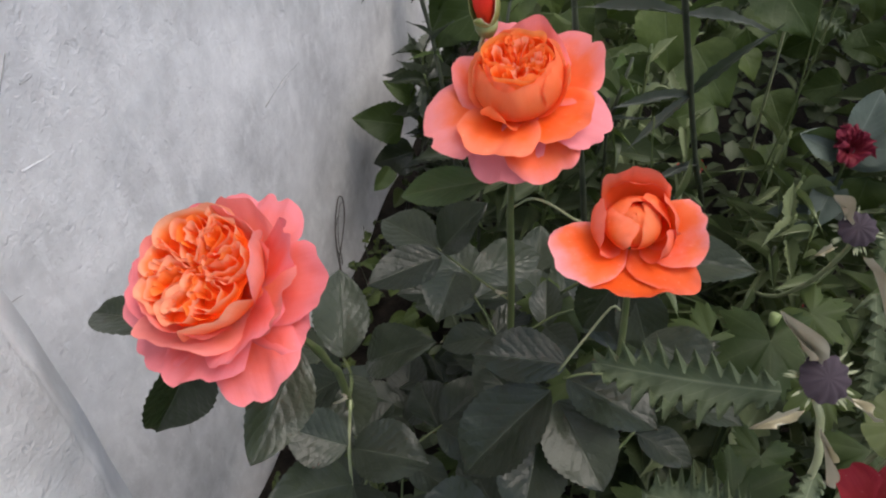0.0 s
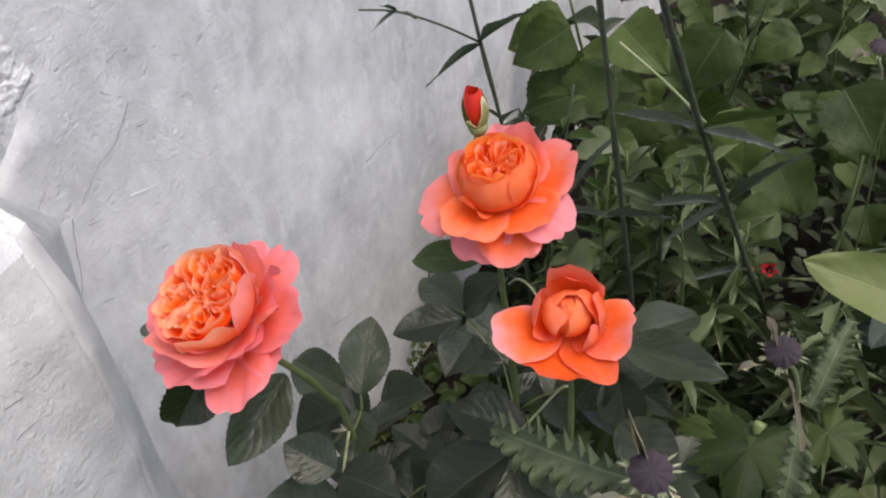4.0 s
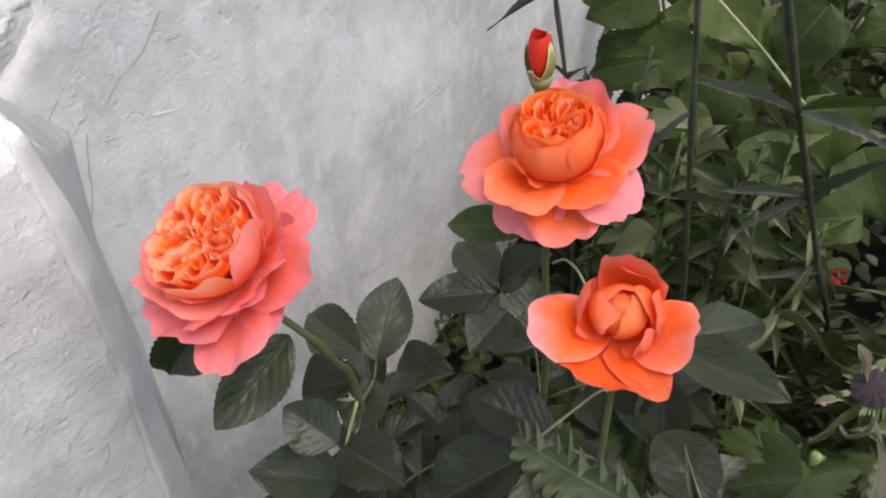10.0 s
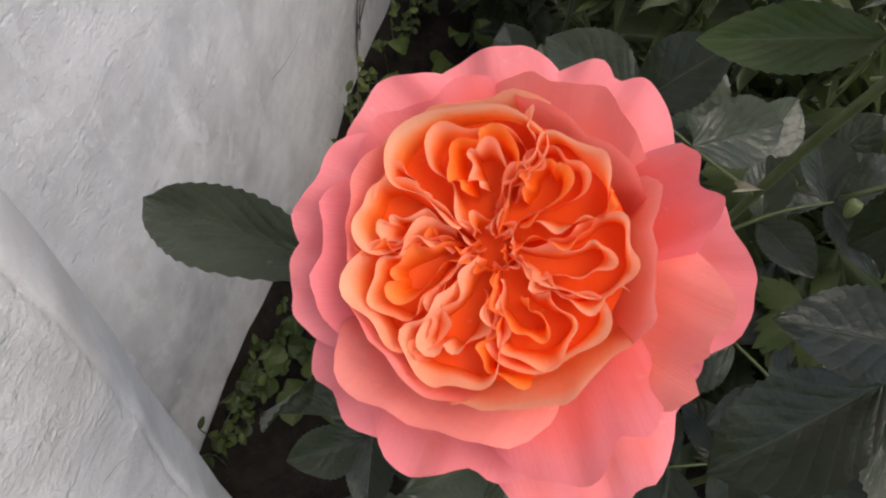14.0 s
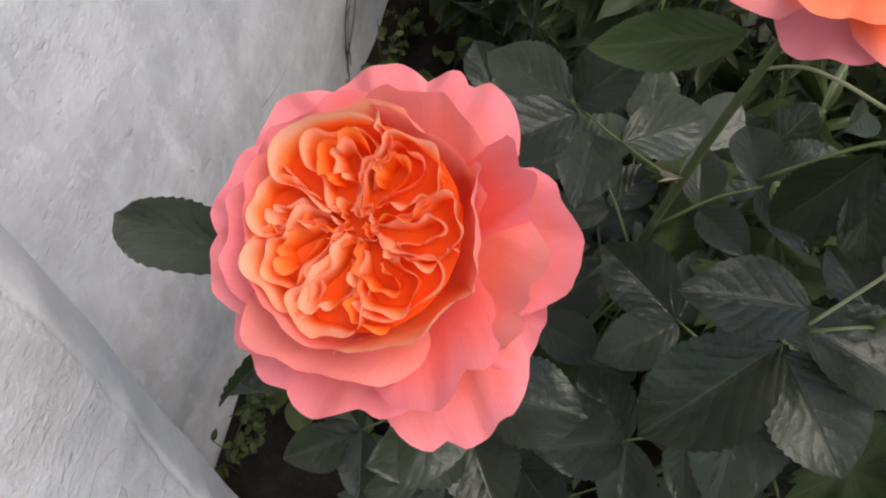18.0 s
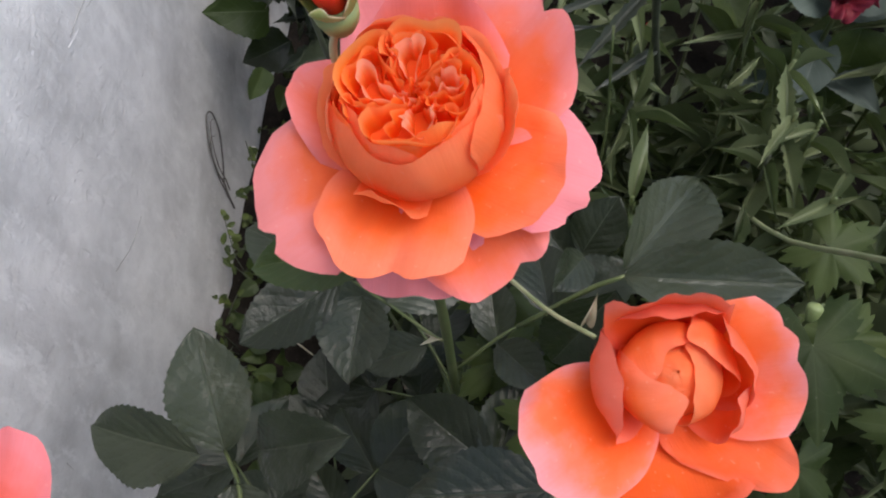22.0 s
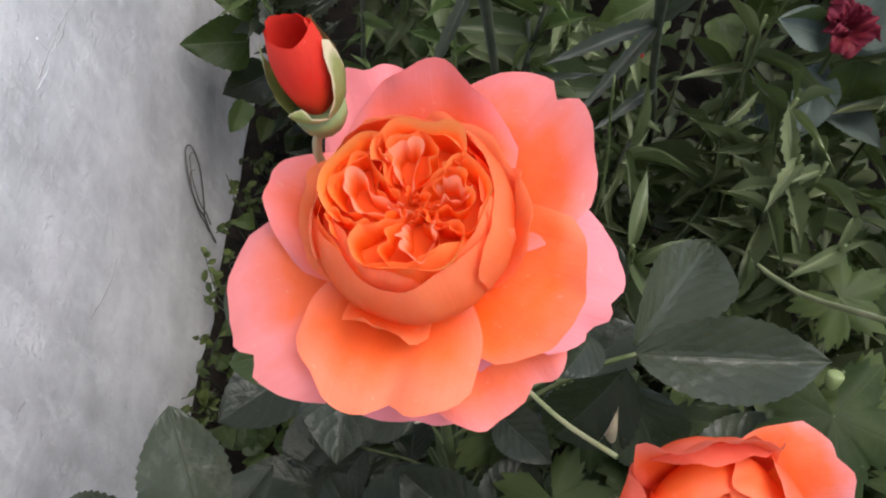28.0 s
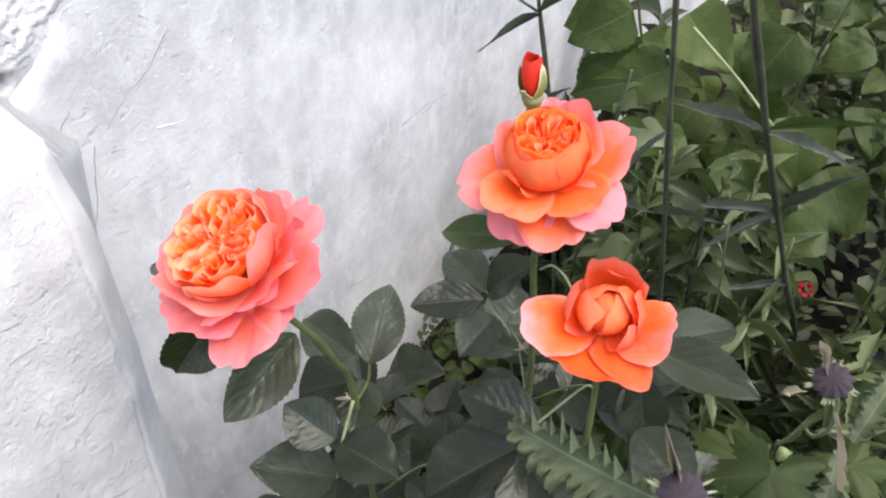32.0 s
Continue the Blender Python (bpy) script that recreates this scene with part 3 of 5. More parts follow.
def petal_mesh(az, L, W, th0, th1, wrap=0.3, cup=0.12, ruffle=0.002, notch=0.1, curl=0.0, r0=0.004, z0=0.0, bend=1.0, skew=0.0, seed=0, nu=15, nv=15, rmin=0.012):
    """One petal in the bloom's own axes. th: how far it leans out from the axis at claw and tip, in degrees."""
    rng = random.Random(seed)
    ph = [rng.uniform(0, 6.28) for _ in range(4)]
    line, r, z = [], r0, z0
    for j in range(nv + 1):
        v = j / nv
        th = radians(th0 + (th1 - th0) * v ** bend)
        line.append((r, z, th))
        r += L / nv * math.sin(th)
        z += L / nv * math.cos(th)
    verts, uvs = [], []
    for j in range(nv + 1):
        v = j / nv
        for i in range(nu + 1):
            u = i / nu * 2 - 1
            w = W * (0.22 + 0.78 * math.sin(math.pi / 2 * min(1.0, v * 1.5)) ** 0.9) * (1.03 - 0.07 * max(0.0, (v - 0.6) / 0.4) ** 2)
            short = 1 - 0.36 * abs(u) ** 3.0 - notch * math.exp(-((u - skew * 0.5) / 0.22) ** 2) + 0.024 * math.sin(ph[0] + u * 4.2) + 0.009 * math.sin(ph[3] + u * 9)
            vv = v * short
            k = min(vv * nv, nv - 1e-6)
            a, f = int(k), k - int(k)
            rr = line[a][0] + (line[a + 1][0] - line[a][0]) * f
            zz = line[a][1] + (line[a + 1][1] - line[a][1]) * f
            th = line[a][2] + (line[a + 1][2] - line[a][2]) * f
            x = u * w + skew * v * v * W
            lift = cup * u * u * w * 2.0 * (1 - 0.5 * v)
            lift += ruffle * v ** 2.5 * (math.sin(ph[1] + u * 6.5 + v * 2) + 0.6 * math.sin(ph[2] + u * 11 - v * 3))
            lift -= curl * max(0.0, v - 0.6) ** 2 * 4 * L + curl * 0.35 * L * max(0.0, abs(u) - 0.6) ** 2 * 4 * v
            # inward normal of the midline: towards the axis and up
            rr = max(rr - lift * math.cos(th), 0.0004)
            zz += lift * math.sin(th)
            ang = radians(az) + wrap * x / max(rr, rmin)
            flat = (1 - wrap) * x
            verts.append((rr * math.cos(ang) - flat * math.sin(radians(az)), rr * math.sin(ang) + flat * math.cos(radians(az)), zz))
            uvs.append(((u + 1) / 2, v))
    return mesh_from("petal", verts, grid_faces(nu + 1, nv + 1), uvs)


def fold_mesh(path, z0, z1, lean, ruffle, seed, nu=56, nv=7, rim=0.02, sink=0.0):
    """A folded inner petal seen from its edge: a ribbon that stands on a curve given in polar steps (radius, degrees)."""
    rng = random.Random(seed)
    ph = rng.uniform(0, 6.28)
    mid = spline([(r * math.cos(radians(a)), r * math.sin(radians(a)), 0) for r, a in path], nu + 1)
    verts, uvs = [], []
    for j in range(nv + 1):
        v = j / nv
        for i in range(nu + 1):
            s = i / nu
            c = mid[i]
            d = (mid[min(i + 1, nu)] - mid[max(i - 1, 0)]).normalized()
            n = Vector((-d.y, d.x, 0))
            top = z1 - sink * max(0.0, 1 - c.length / rim) ** 1.5
            z = z0 + (top - z0) * v * (1 - 0.22 * (2 * s - 1) ** 6)
            off = lean * v ** 2.4 * (0.35 + 0.65 * min(1.0, c.length / rim)) + ruffle * v ** 2 * (math.sin(ph + s * 17) + 0.5 * math.sin(2 * ph + s * 37)) + 0.0002 * math.sin(ph + s * 41) * v
            p = c + n * off
            verts.append((p.x, p.y, z + 0.0008 * math.sin(ph * 2 + s * 14) * v))
            uvs.append((0.5 + (s - 0.5) * 0.5, v))
    return mesh_from("petal", verts, grid_faces(nu + 1, nv + 1), uvs)


def hip(name, r, h):
    """Receptacle under a bloom."""
    verts, n = [], 12
    prof = [(0.25, -1.0), (0.55, -0.85), (0.8, -0.6), (0.95, -0.3), (1.0, 0.0), (0.8, 0.12), (0.3, 0.16)]
    for q, z in prof:
        for i in range(n):
            a = 2 * math.pi * i / n
            verts.append((r * q * math.cos(a), r * q * math.sin(a), h * z))
    faces = grid_faces(n, len(prof), True)
    faces.append(tuple(range(n - 1, -1, -1)))
    faces.append(tuple(range((len(prof) - 1) * n, len(prof) * n)))
    return mesh_from(name, verts, faces)


def bloom_on(bush, name, place, axis, spin, petals, folds, label, scale=1.0):
    m = Matrix.Translation(place) @ frame_of(axis, spin) @ Matrix.Scale(scale, 4)
    me = hip(name, 0.0065, 0.012)
    bloom = part(name, me, "sepal", bush, label, m)
    for i, (mat, kw) in enumerate(petals):
        part("petal", shaped_petal(seed=i + 7, **kw), mat, bloom, "", m)
    if folds:
        rim = folds[0][1]["rim"]
        deep = folds[0][1]["z0"] + 0.001
        # added filler disc that closes the gap under the folds, not a petal
        cushion = [(0, 0, deep)] + [(rim * 1.02 * f * math.cos(a / 20 * 2 * math.pi), rim * 1.02 * f * math.sin(a / 20 * 2 * math.pi), deep + 0.002 * f) for f in (0.5, 1.0) for a in range(20)]
        cf = [(0, 1 + a, 1 + (a + 1) % 20) for a in range(20)] + [(1 + a, 21 + a, 21 + (a + 1) % 20, 1 + (a + 1) % 20) for a in range(20)]
        part("petal", mesh_from("petal", cushion, cf, [(0.5, 0.1)] * len(cushion)), "pet_orange", bloom, "", m)
    for i, (mat, kw) in enumerate(folds):
        part("petal", fold_mesh(seed=i + 31, **kw), mat, bloom, "", m)
    return bloom, m


def heart_folds(rim, sectors, z0, z1, lean, ruffle, seed, mats, sink, swirl=30.0, wiggle=6.0):
    """Quartered heart: each sector (middle, half width, number) is a nest of folded petals, loop within loop; single edges and small curls fill the rest."""
    rng = random.Random(seed)
    out = []

    def fold(path, k, drop=0.0, tilt=1.0):
        out.append((mats[k % len(mats)], dict(path=path, z0=z0, z1=z1 - drop + rng.uniform(-0.0012, 0.0010), lean=lean * tilt * rng.uniform(0.6, 1.4), ruffle=ruffle * rng.uniform(0.6, 1.4), rim=rim, sink=sink)))

    for mid, half, number in sectors:
        tw = swirl * rng.uniform(0.5, 1.3) * (1 if rng.random() < 0.7 else -0.7)
        ph = rng.uniform(0, 6.28)
        for k in range(number):
            f = (k + 0.15) / number
            d = half * (1 - f) * rng.uniform(0.9, 1.06)
            m = mid + rng.uniform(-4, 4) + half * 0.25 * f * (1 if tw > 0 else -1)
            r_out = rim * (1.0 - 0.40 * f + rng.uniform(-0.03, 0.03))
            r_a, r_b = rim * rng.uniform(0.10, 0.3), rim * rng.uniform(0.16, 0.45)

            def at(r, a):
                x = r / rim
                return (r, a + tw * max(0.0, 1 - x) ** 1.3 + wiggle * (1.2 - 0.7 * x) * math.sin(ph + 6.5 * x + 0.9 * k))
            path = [at(r_a + (r_out * 0.9 - r_a) * v, m - d * (0.78 + 0.22 * v)) for v in (0, 0.25, 0.5, 0.75, 1.0)]
            path += [at(r_out, m - d * 0.55), at(r_out * rng.uniform(0.94, 1.04), m + d * rng.uniform(-0.15, 0.15)), at(r_out, m + d * 0.6)]
            path += [at(r_b + (r_out * 0.88 - r_b) * v, m + d * (0.78 + 0.22 * v)) for v in (1.0, 0.66, 0.33, 0.0)]
            fold(path, k, 0.0006 * (number - 1 - k) * (k % 2))
        # a single edge between this nest and the next
        e = mid + half * 1.02
        fold([(rim * q, e + tw * (1 - q) ** 1.3 + wiggle * math.sin(ph + 7 * q)) for q in (0.14, 0.35, 0.55, 0.75, 0.93)] + [(rim * 0.99, e + 9)], number, 0.0, 0.6)
    for k in range(3):
        a, r = rng.uniform(0, 360), rim * rng.uniform(0.10, 0.22)
        fold([(r, a), (r * 1.25, a + 45), (r * 1.2, a + 95), (r * 0.8, a + 140), (r * 0.5, a + 175)], k, 0.001, 0.4)
    return out


def shaped_petal(az, tip, belly, W, claw=(3.0, 0.0), wrap=0.4, cup=0.08, roll=0.0, side=0.0, twist=0.0, ruffle=1.3, blunt=3.0, round_off=0.34, lobes=(), folds=2, seed=0, nu=20, nv=18, rmin=12.0):
    """One petal in the bloom's own axes, in millimetres: its midline bends from the claw by the belly to the tip, each given as (radius, height).
    lobes: (place across, depth, width) of dents in the margin; roll turns the margin back; side and twist set it askew."""
    rng = random.Random(seed)
    ph = [rng.uniform(0, 6.28) for _ in range(6)]
    p0, p1, p2 = Vector(claw), Vector(belly), Vector(tip)
    a0 = radians(az)
    ca, sa = math.cos(a0), math.sin(a0)
    verts, uvs = [], []
    length = (p1 - p0).length + (p2 - p1).length
    for j in range(nv + 1):
        v = j / nv
        w = W * (0.2 + 0.8 * math.sin(math.pi / 2 * min(1.0, v * 1.38)) ** 0.85)
        for i in range(nu + 1):
            u = i / nu * 2 - 1
            short = 1 - round_off * abs(u) ** blunt + 0.022 * math.sin(ph[0] + u * 4.2) + 0.006 * math.sin(ph[3] + u * 9.5) + 0.002 * math.sin(ph[4] + u * 19)
            for at, depth, wide in lobes:
                short -= depth * math.exp(-((u - at) / wide) ** 2)
            t = v * short
            c = p0 * (1 - t) ** 2 + p1 * (2 * t * (1 - t)) + p2 * (t * t)
            d = (p1 - p0) * (2 * (1 - t)) + (p2 - p1) * (2 * t)
            th = math.atan2(d.x, d.y)
            x = u * w + side * v * v * W
            lift = cup * u * u * w * 2.0 * (1 - 0.45 * v) + twist * u * w * v
            lift += ruffle * v ** 2.2 * (math.sin(ph[1] + u * 2.3 * folds + v * 2) + 0.55 * math.sin(ph[2] + u * 4.6 * folds - v * 3) + 0.25 * math.sin(ph[5] + u * 17 + v * 5))
            lift += 0.35 * ruffle * math.sin(ph[4] + u * 3.1 + v * 6.5) * v
            lift -= roll * length * (max(0.0, v - 0.62) ** 2 * 4 + 0.4 * v * max(0.0, abs(u) - 0.55) ** 2 * 4)
            rr = max(c.x - lift * math.cos(th), 0.4)
            zz = c.y + lift * math.sin(th)
            ang = a0 + wrap * x / max(rr, rmin)
            flat = (1 - wrap) * x
            verts.append((0.001 * (rr * math.cos(ang) - flat * sa), 0.001 * (rr * math.sin(ang) + flat * ca), 0.001 * zz))
            uvs.append(((u + 1) / 2, v))
    return mesh_from("petal", verts, grid_faces(nu + 1, nv + 1), uvs)


def build_rose_one(bush):
    P = []
    # guard petals: azimuth, tip radius and height, half width, tint, roll, dents
    for az, r, h, W, mat, roll, lobes in ((114, 52, -3, 21, "pet_pink", 0.05, ()), (80, 51, -1, 20, "pet_pink", 0.03, ((0.05, 0.09, 0.15),)), (8, 53, 5, 21, "pet_pink", 0.02, ((0.6, 0.06, 0.2),)), (-24, 50, 0, 16, "pet_pink", 0.04, ()),
                                          (-54, 62, 2, 23, "pet_pink", 0.03, ((-0.3, 0.09, 0.16), (0.45, 0.04, 0.12))), (-92, 51, 16, 23, "pet_pink", 0.05, ((0.3, 0.07, 0.2),)), (-124, 52, 14, 22, "pet_pink", 0.04, ((-0.1, 0.05, 0.2),)),
                                          (-151, 47, 21, 19, "pet_blush", 0.06, ()), (177, 47, 19, 20, "pet_pink", 0.06, ()), (147, 49, 11, 21, "pet_pink", 0.06, ())):
        P.append((mat, dict(az=az, tip=(r, h), belly=(r * 0.62, -5 + 0.25 * h), W=W, wrap=0.4, cup=0.06, roll=roll, ruffle=1.5, lobes=lobes, side=0.12 * math.sin(az), blunt=3.6)))
    # second row, half upright round the heart
    for az, r, h, W, mat, roll, lobes in ((-100, 37, 35, 28, "pet_coral", 0.05, ()), (-46, 46, 29, 23, "pet_pink", 0.08, ((0.25, 0.1, 0.14),)), (-8, 47, 27, 19, "pet_coral", 0.06, ((-0.2, 0.12, 0.14),)),
                                          (36, 41, 27, 13, "pet_pink", 0.14, ((0.1, 0.07, 0.2),)), (84, 37, 24, 22, "pet_coral", 0.05, ()), (140, 37, 25, 23, "pet_pink", 0.05, ((0.1, 0.06, 0.2),)), (-160, 36, 31, 23, "pet_pink", 0.06, ())):
        P.append((mat, dict(az=az, tip=(r, h), belly=(32, 0), W=W, wrap=0.75, cup=0.03, roll=roll, ruffle=1.3, lobes=lobes, blunt=3.4)))
    # the row that closes round the heart
    for i, (az, r, h, W) in enumerate(((14, 31, 37, 18), (70, 28.5, 33.5, 22), (128, 29, 33, 22), (186, 28.5, 35, 22), (246, 28.5, 37, 23), (308, 30, 37.5, 22))):
        P.append((("pet_coral", "pet_coral", "pet_heart")[i % 3], dict(az=az, tip=(r, h), belly=(33, 6), W=W, wrap=0.92, cup=0.0, roll=0.05, ruffle=0.9, blunt=4, round_off=0.25)))
    F = heart_folds(0.0264, ((126, 40, 4), (60, 26, 3), (14, 20, 2), (-34, 28, 3), (-86, 24, 2), (-138, 28, 3), (178, 16, 2)), 0.0235, 0.0360, -0.0022, 0.0012, 5, ("pet_heart", "pet_heart", "pet_glow"), 0.005, 26, 8)
    return bloom_on(bush, "rose_bloom", (0.2395, -0.0635, 0.7295), (-0.2, -0.37, 0.9), 0, P, F, "full salmon-pink rose with an apricot quartered heart", 0.97)


def build_rose_two(bush):
    P = []
    for az, r, h, b, W, mat, roll, lobes in ((44, 49, 16, (30, 0), 22, "pet_sunset", 0.02, ((0.12, 0.09, 0.14), (-0.6, 0.04, 0.2))), (-10, 50, -4, (28, 3), 20, "pet_blush", 0.06, ((-0.2, 0.06, 0.12), (-0.55, 0.06, 0.1), (0.4, 0.04, 0.12))),
                                             (-23, 41.5, 9, (26, 1), 20, "pet_orange", 0.02, ()), (-56, 46, -12, (26, -3), 20, "pet_sunset", 0.05, ((0.3, 0.05, 0.14),)),
                                             (-102, 44, 9, (27, 3), 22, "pet_orange", 0.03, ((0.2, 0.09, 0.14), (-0.7, 0.06, 0.14))), (-96, 44, -16, (24, -5), 21, "pet_blush", 0.05, ((0.1, 0.05, 0.2),)),
                                             (-150, 54, -3, (32, 3), 24, "pet_sunset", 0.05, ((0.22, 0.1, 0.12),)),
                                             (163, 38, 15, (28, -2), 17, "pet_sunset", 0.05, ()), (112, 46, 17, (28, -2), 18, "pet_blush", 0.04, ((0.0, 0.05, 0.2),)), (88, 35, 26, (31, 0), 22, "pet_sunset", 0.04, ())):
        P.append((mat, dict(az=az, tip=(r, h), belly=b, W=W, wrap=0.3, cup=0.08, roll=roll, ruffle=1.2, lobes=lobes, blunt=2.4 if az > 80 else 3.4, round_off=0.46 if az > 80 else 0.3)))
    # petals that hug the cup, one with a turned-out lip
    for az, r, h, b, W, mat, roll, side in ((-114, 24.5, 22, (29, 3), 11, "pet_cup", 0.06, 0.3), (8, 26, 26, (29, 2), 16, "pet_cup", 0.02, 0.0), (58, 24, 29, (29, 4), 18, "pet_cup", 0.0, 0.0), (170, 25, 25, (29, 3), 17, "pet_cup", 0.02, 0.0)):
        P.append((mat, dict(az=az, tip=(r, h), belly=b, W=W, wrap=0.95, cup=0.0, roll=roll, side=side, ruffle=0.7, blunt=2.4, round_off=0.45)))
    for i, (az, r, h) in enumerate(((-60, 19, 31), (12, 19.5, 33), (84, 19, 34), (156, 19.5, 33), (228, 19, 31))):
        P.append(("pet_cup", dict(az=az, tip=(r, h), belly=(33, 6), W=22, wrap=1.0, cup=0.0, ruffle=0.6, blunt=5.0, round_off=0.16)))
    for i in range(7):
        P.append(("pet_glow" if i % 2 else "pet_cup", dict(az=i * 51 + 30, tip=(17.0 - 1.3 * (i % 3), 32.5 + 0.8 * (i % 2)), belly=(28, 14), W=17, wrap=1.0, cup=0.0, ruffle=0.7, blunt=4, round_off=0.2)))
    F = heart_folds(0.0163, ((158, 46, 3), (72, 38, 3), (0, 32, 3), (-92, 52, 3)), 0.0225, 0.0350, -0.0018, 0.0008, 12, ("pet_glow", "pet_glow", "pet_heart"), 0.006, 44, 9)
    return bloom_on(bush, "rose_bloom", (0.350, 0.066, 0.757), (-0.06, -0.16, 0.98), 0, P, F, "coral-orange cupped rose with spreading guard petals", 0.97)


def build_rose_three(bush):
    P = []
    for az, r, h, b, W, mat, roll, cup, lobes, ro in ((-142, 48, 19, (30, 6), 21, "pet_edged", 0.10, 0.03, ((-0.1, 0.03, 0.2),), 0.28), (12, 40, 14, (26, 2), 22, "pet_edged", 0.07, 0.06, ((0.0, 0.06, 0.16), (0.5, 0.05, 0.12)), 0.22),
                                                      (-34, 48, 6, (28, 0), 17, "pet_fire", 0.03, 0.04, (), 0.62), (-82, 40, 14, (36, -10), 25, "pet_fire", 0.05, 0.10, ((0.3, 0.04, 0.2),), 0.34), (98, 16, 45, (27, 20), 19, "pet_fire", 0.07, 0.10, ((-0.3, 0.06, 0.3),), 0.34)):
        P.append((mat, dict(az=az, tip=(r, h), belly=b, W=W, wrap=0.4, cup=cup, roll=roll, ruffle=1.2, lobes=lobes, round_off=ro, blunt=2.2 if ro > 0.5 else 3.2)))
    # a loose inner row: crescent, narrow strip and back
    for az, r, h, b, W in ((192, 17, 31, (35, 9), 19), (24, 17, 34, (34, 11), 17), (-22, 20, 25, (33, 6), 12), (96, 15, 37, (33, 14), 20)):
        P.append(("pet_fire", dict(az=az, tip=(r, h), belly=b, W=W, wrap=0.9, cup=0, ruffle=0.9, blunt=2.6, round_off=0.4)))
    # the closed middle, petal over petal
    for az, r, h, b, W, side in ((60, 0.4, 28.3, 22, 30, 0.0), (-120, 0.4, 27.8, 22.5, 30, 0.0), (180, 0.4, 28, 23, 30, 0.0), (-30, 4, 29, 26.5, 15, 0.4), (90, 5, 30.5, 28, 18, 0.4), (-165, 6, 29.5, 29.5, 16, 0.4), (20, 9, 31, 31.5, 13, 0.4)):
        P.append(("pet_cup" if b < 28 else "pet_orange", dict(az=az, tip=(r, h), belly=(b, 21), W=W, wrap=1.0, cup=0, ruffle=0.5, blunt=2.4, round_off=0.02 if r < 0.5 else 0.34, rmin=4.0 if r < 0.5 else 8.0, side=side)))
    return bloom_on(bush, "rose_bloom", (0.418, 0.011, 0.7295), (0.0, -0.2, 0.98), 0, P, [], "half-open vermilion rose with pink-edged petals", 0.85)


def build_bud(bush):
    m = Matrix.Translation((0.328, 0.081, 0.792)) @ frame_of((-0.07, -0.02, 0.99))
    bud = part("rose_bud", hip("rose_bud", 0.0062, 0.009), "sepal", bush, "tight red rosebud in pale green sepals", m)
    for i in range(5):
        part("petal", shaped_petal(i * 72 - 60, (4.6 - 0.5 * (i % 2), 24.5 - 0.6 * (i % 3)), (7.6, 11), 8.0, (3.0, 0.0), 1.0, 0.0, 0.0, 0.1, ruffle=0.25, blunt=4, round_off=0.06, seed=i, nu=10, nv=10, rmin=5.0), "pet_red", bud, "", m)
    for az, h, W in ((-6, 22, 6.0), (190, 21, 5.5), (262, 7, 5.0), (62, 22, 7.0), (126, 21, 7.0)):
        part("sepal", shaped_petal(az, (6.4, h), (10.2, 6), W, (4.0, -1.0), 1.0, 0.0, 0.0, ruffle=0.3, blunt=1.6, round_off=0.75, seed=int(h), nu=8, nv=10, rmin=6.0), "sepal_edged", bud, "green sepal with a cream margin", m)
    return bud


rose_a = thing("rose_bush", (0.27, -0.03, 0.0), "rose bush with dark leaves and one salmon-pink bloom", "rose bush", "roses by the wall")
rose_b = thing("rose_bush", (0.345, 0.08, 0.0), "rose bush with coral and vermilion blooms and a red bud", "rose bush", "roses by the wall")
build_rose_one(rose_a)
build_rose_two(rose_b)
build_rose_three(rose_b)
build_bud(rose_b)


def stem_on(bush, points, r0, r1, material="stem", name="stem", n=16, knobs=(), label="", seg=8):
    return part(name, tube(name, points, r0, r1, n, seg, knobs), material, bush, label)


def rose_leaves(bush, rows):
    for i, (base, tip, w, up) in enumerate(rows):
        leaf_on(bush, ROSE_LEAF, "rose_leaf", base, tip, w * 0.86, up, pick=i % 4)


stem_on(rose_a, [(0.27, -0.02, -0.02), (0.262, -0.025, 0.3), (0.257, -0.022, 0.56), (0.26, -0.035, 0.62), (0.262, -0.055, 0.68), (0.243, -0.078, 0.735)], 0.0032, 0.0018, n=22, knobs=((0.7, 0.4),))
rose_leaves(rose_a, [
    ((0.236, 0.018, 0.535), (0.217, 0.072, 0.566), 0.047, (0.3, -0.6, 0.7)),
    ((0.226, 0.014, 0.542), (0.158, 0.027, 0.526), 0.047, (0.2, -0.5, 0.8)),
    ((0.254, 0.020, 0.534), (0.307, 0.022, 0.578), 0.044, (-0.2, -0.4, 0.9)),
    ((0.250, -0.010, 0.560), (0.207, -0.033, 0.530), 0.046, (0.1, -0.3, 1)),
    ((0.246, 0.000, 0.545), (0.268, -0.040, 0.540), 0.042, (0.2, -0.3, 0.9)),
    ((0.273, -0.060, 0.569), (0.234, -0.065, 0.585), 0.042, (0.1, -0.4, 0.9)),
    ((0.272, -0.067, 0.526), (0.233, -0.105, 0.557), 0.050, (0.2, -0.2, 1)),
    ((0.274, -0.057, 0.560), (0.326, -0.056, 0.564), 0.048, (-0.1, -0.2, 1)),
    ((0.272, -0.066, 0.520), (0.300, -0.105, 0.515), 0.046, (0, -0.2, 1)),
    ((0.262, -0.062, 0.683), (0.258, -0.121, 0.662), 0.038, (0.6, -0.3, 0.7)),
    ((0.214, -0.068, 0.690), (0.179, -0.101, 0.620), 0.040, (0.6, -0.4, 0.6)),
])
leaf_on(rose_a, ROSE_LEAF, "rose_leaf", (0.196, -0.064, 0.684), (0.118, -0.050, 0.646), 0.025, (0.2, -0.4, 0.9), pick=0)
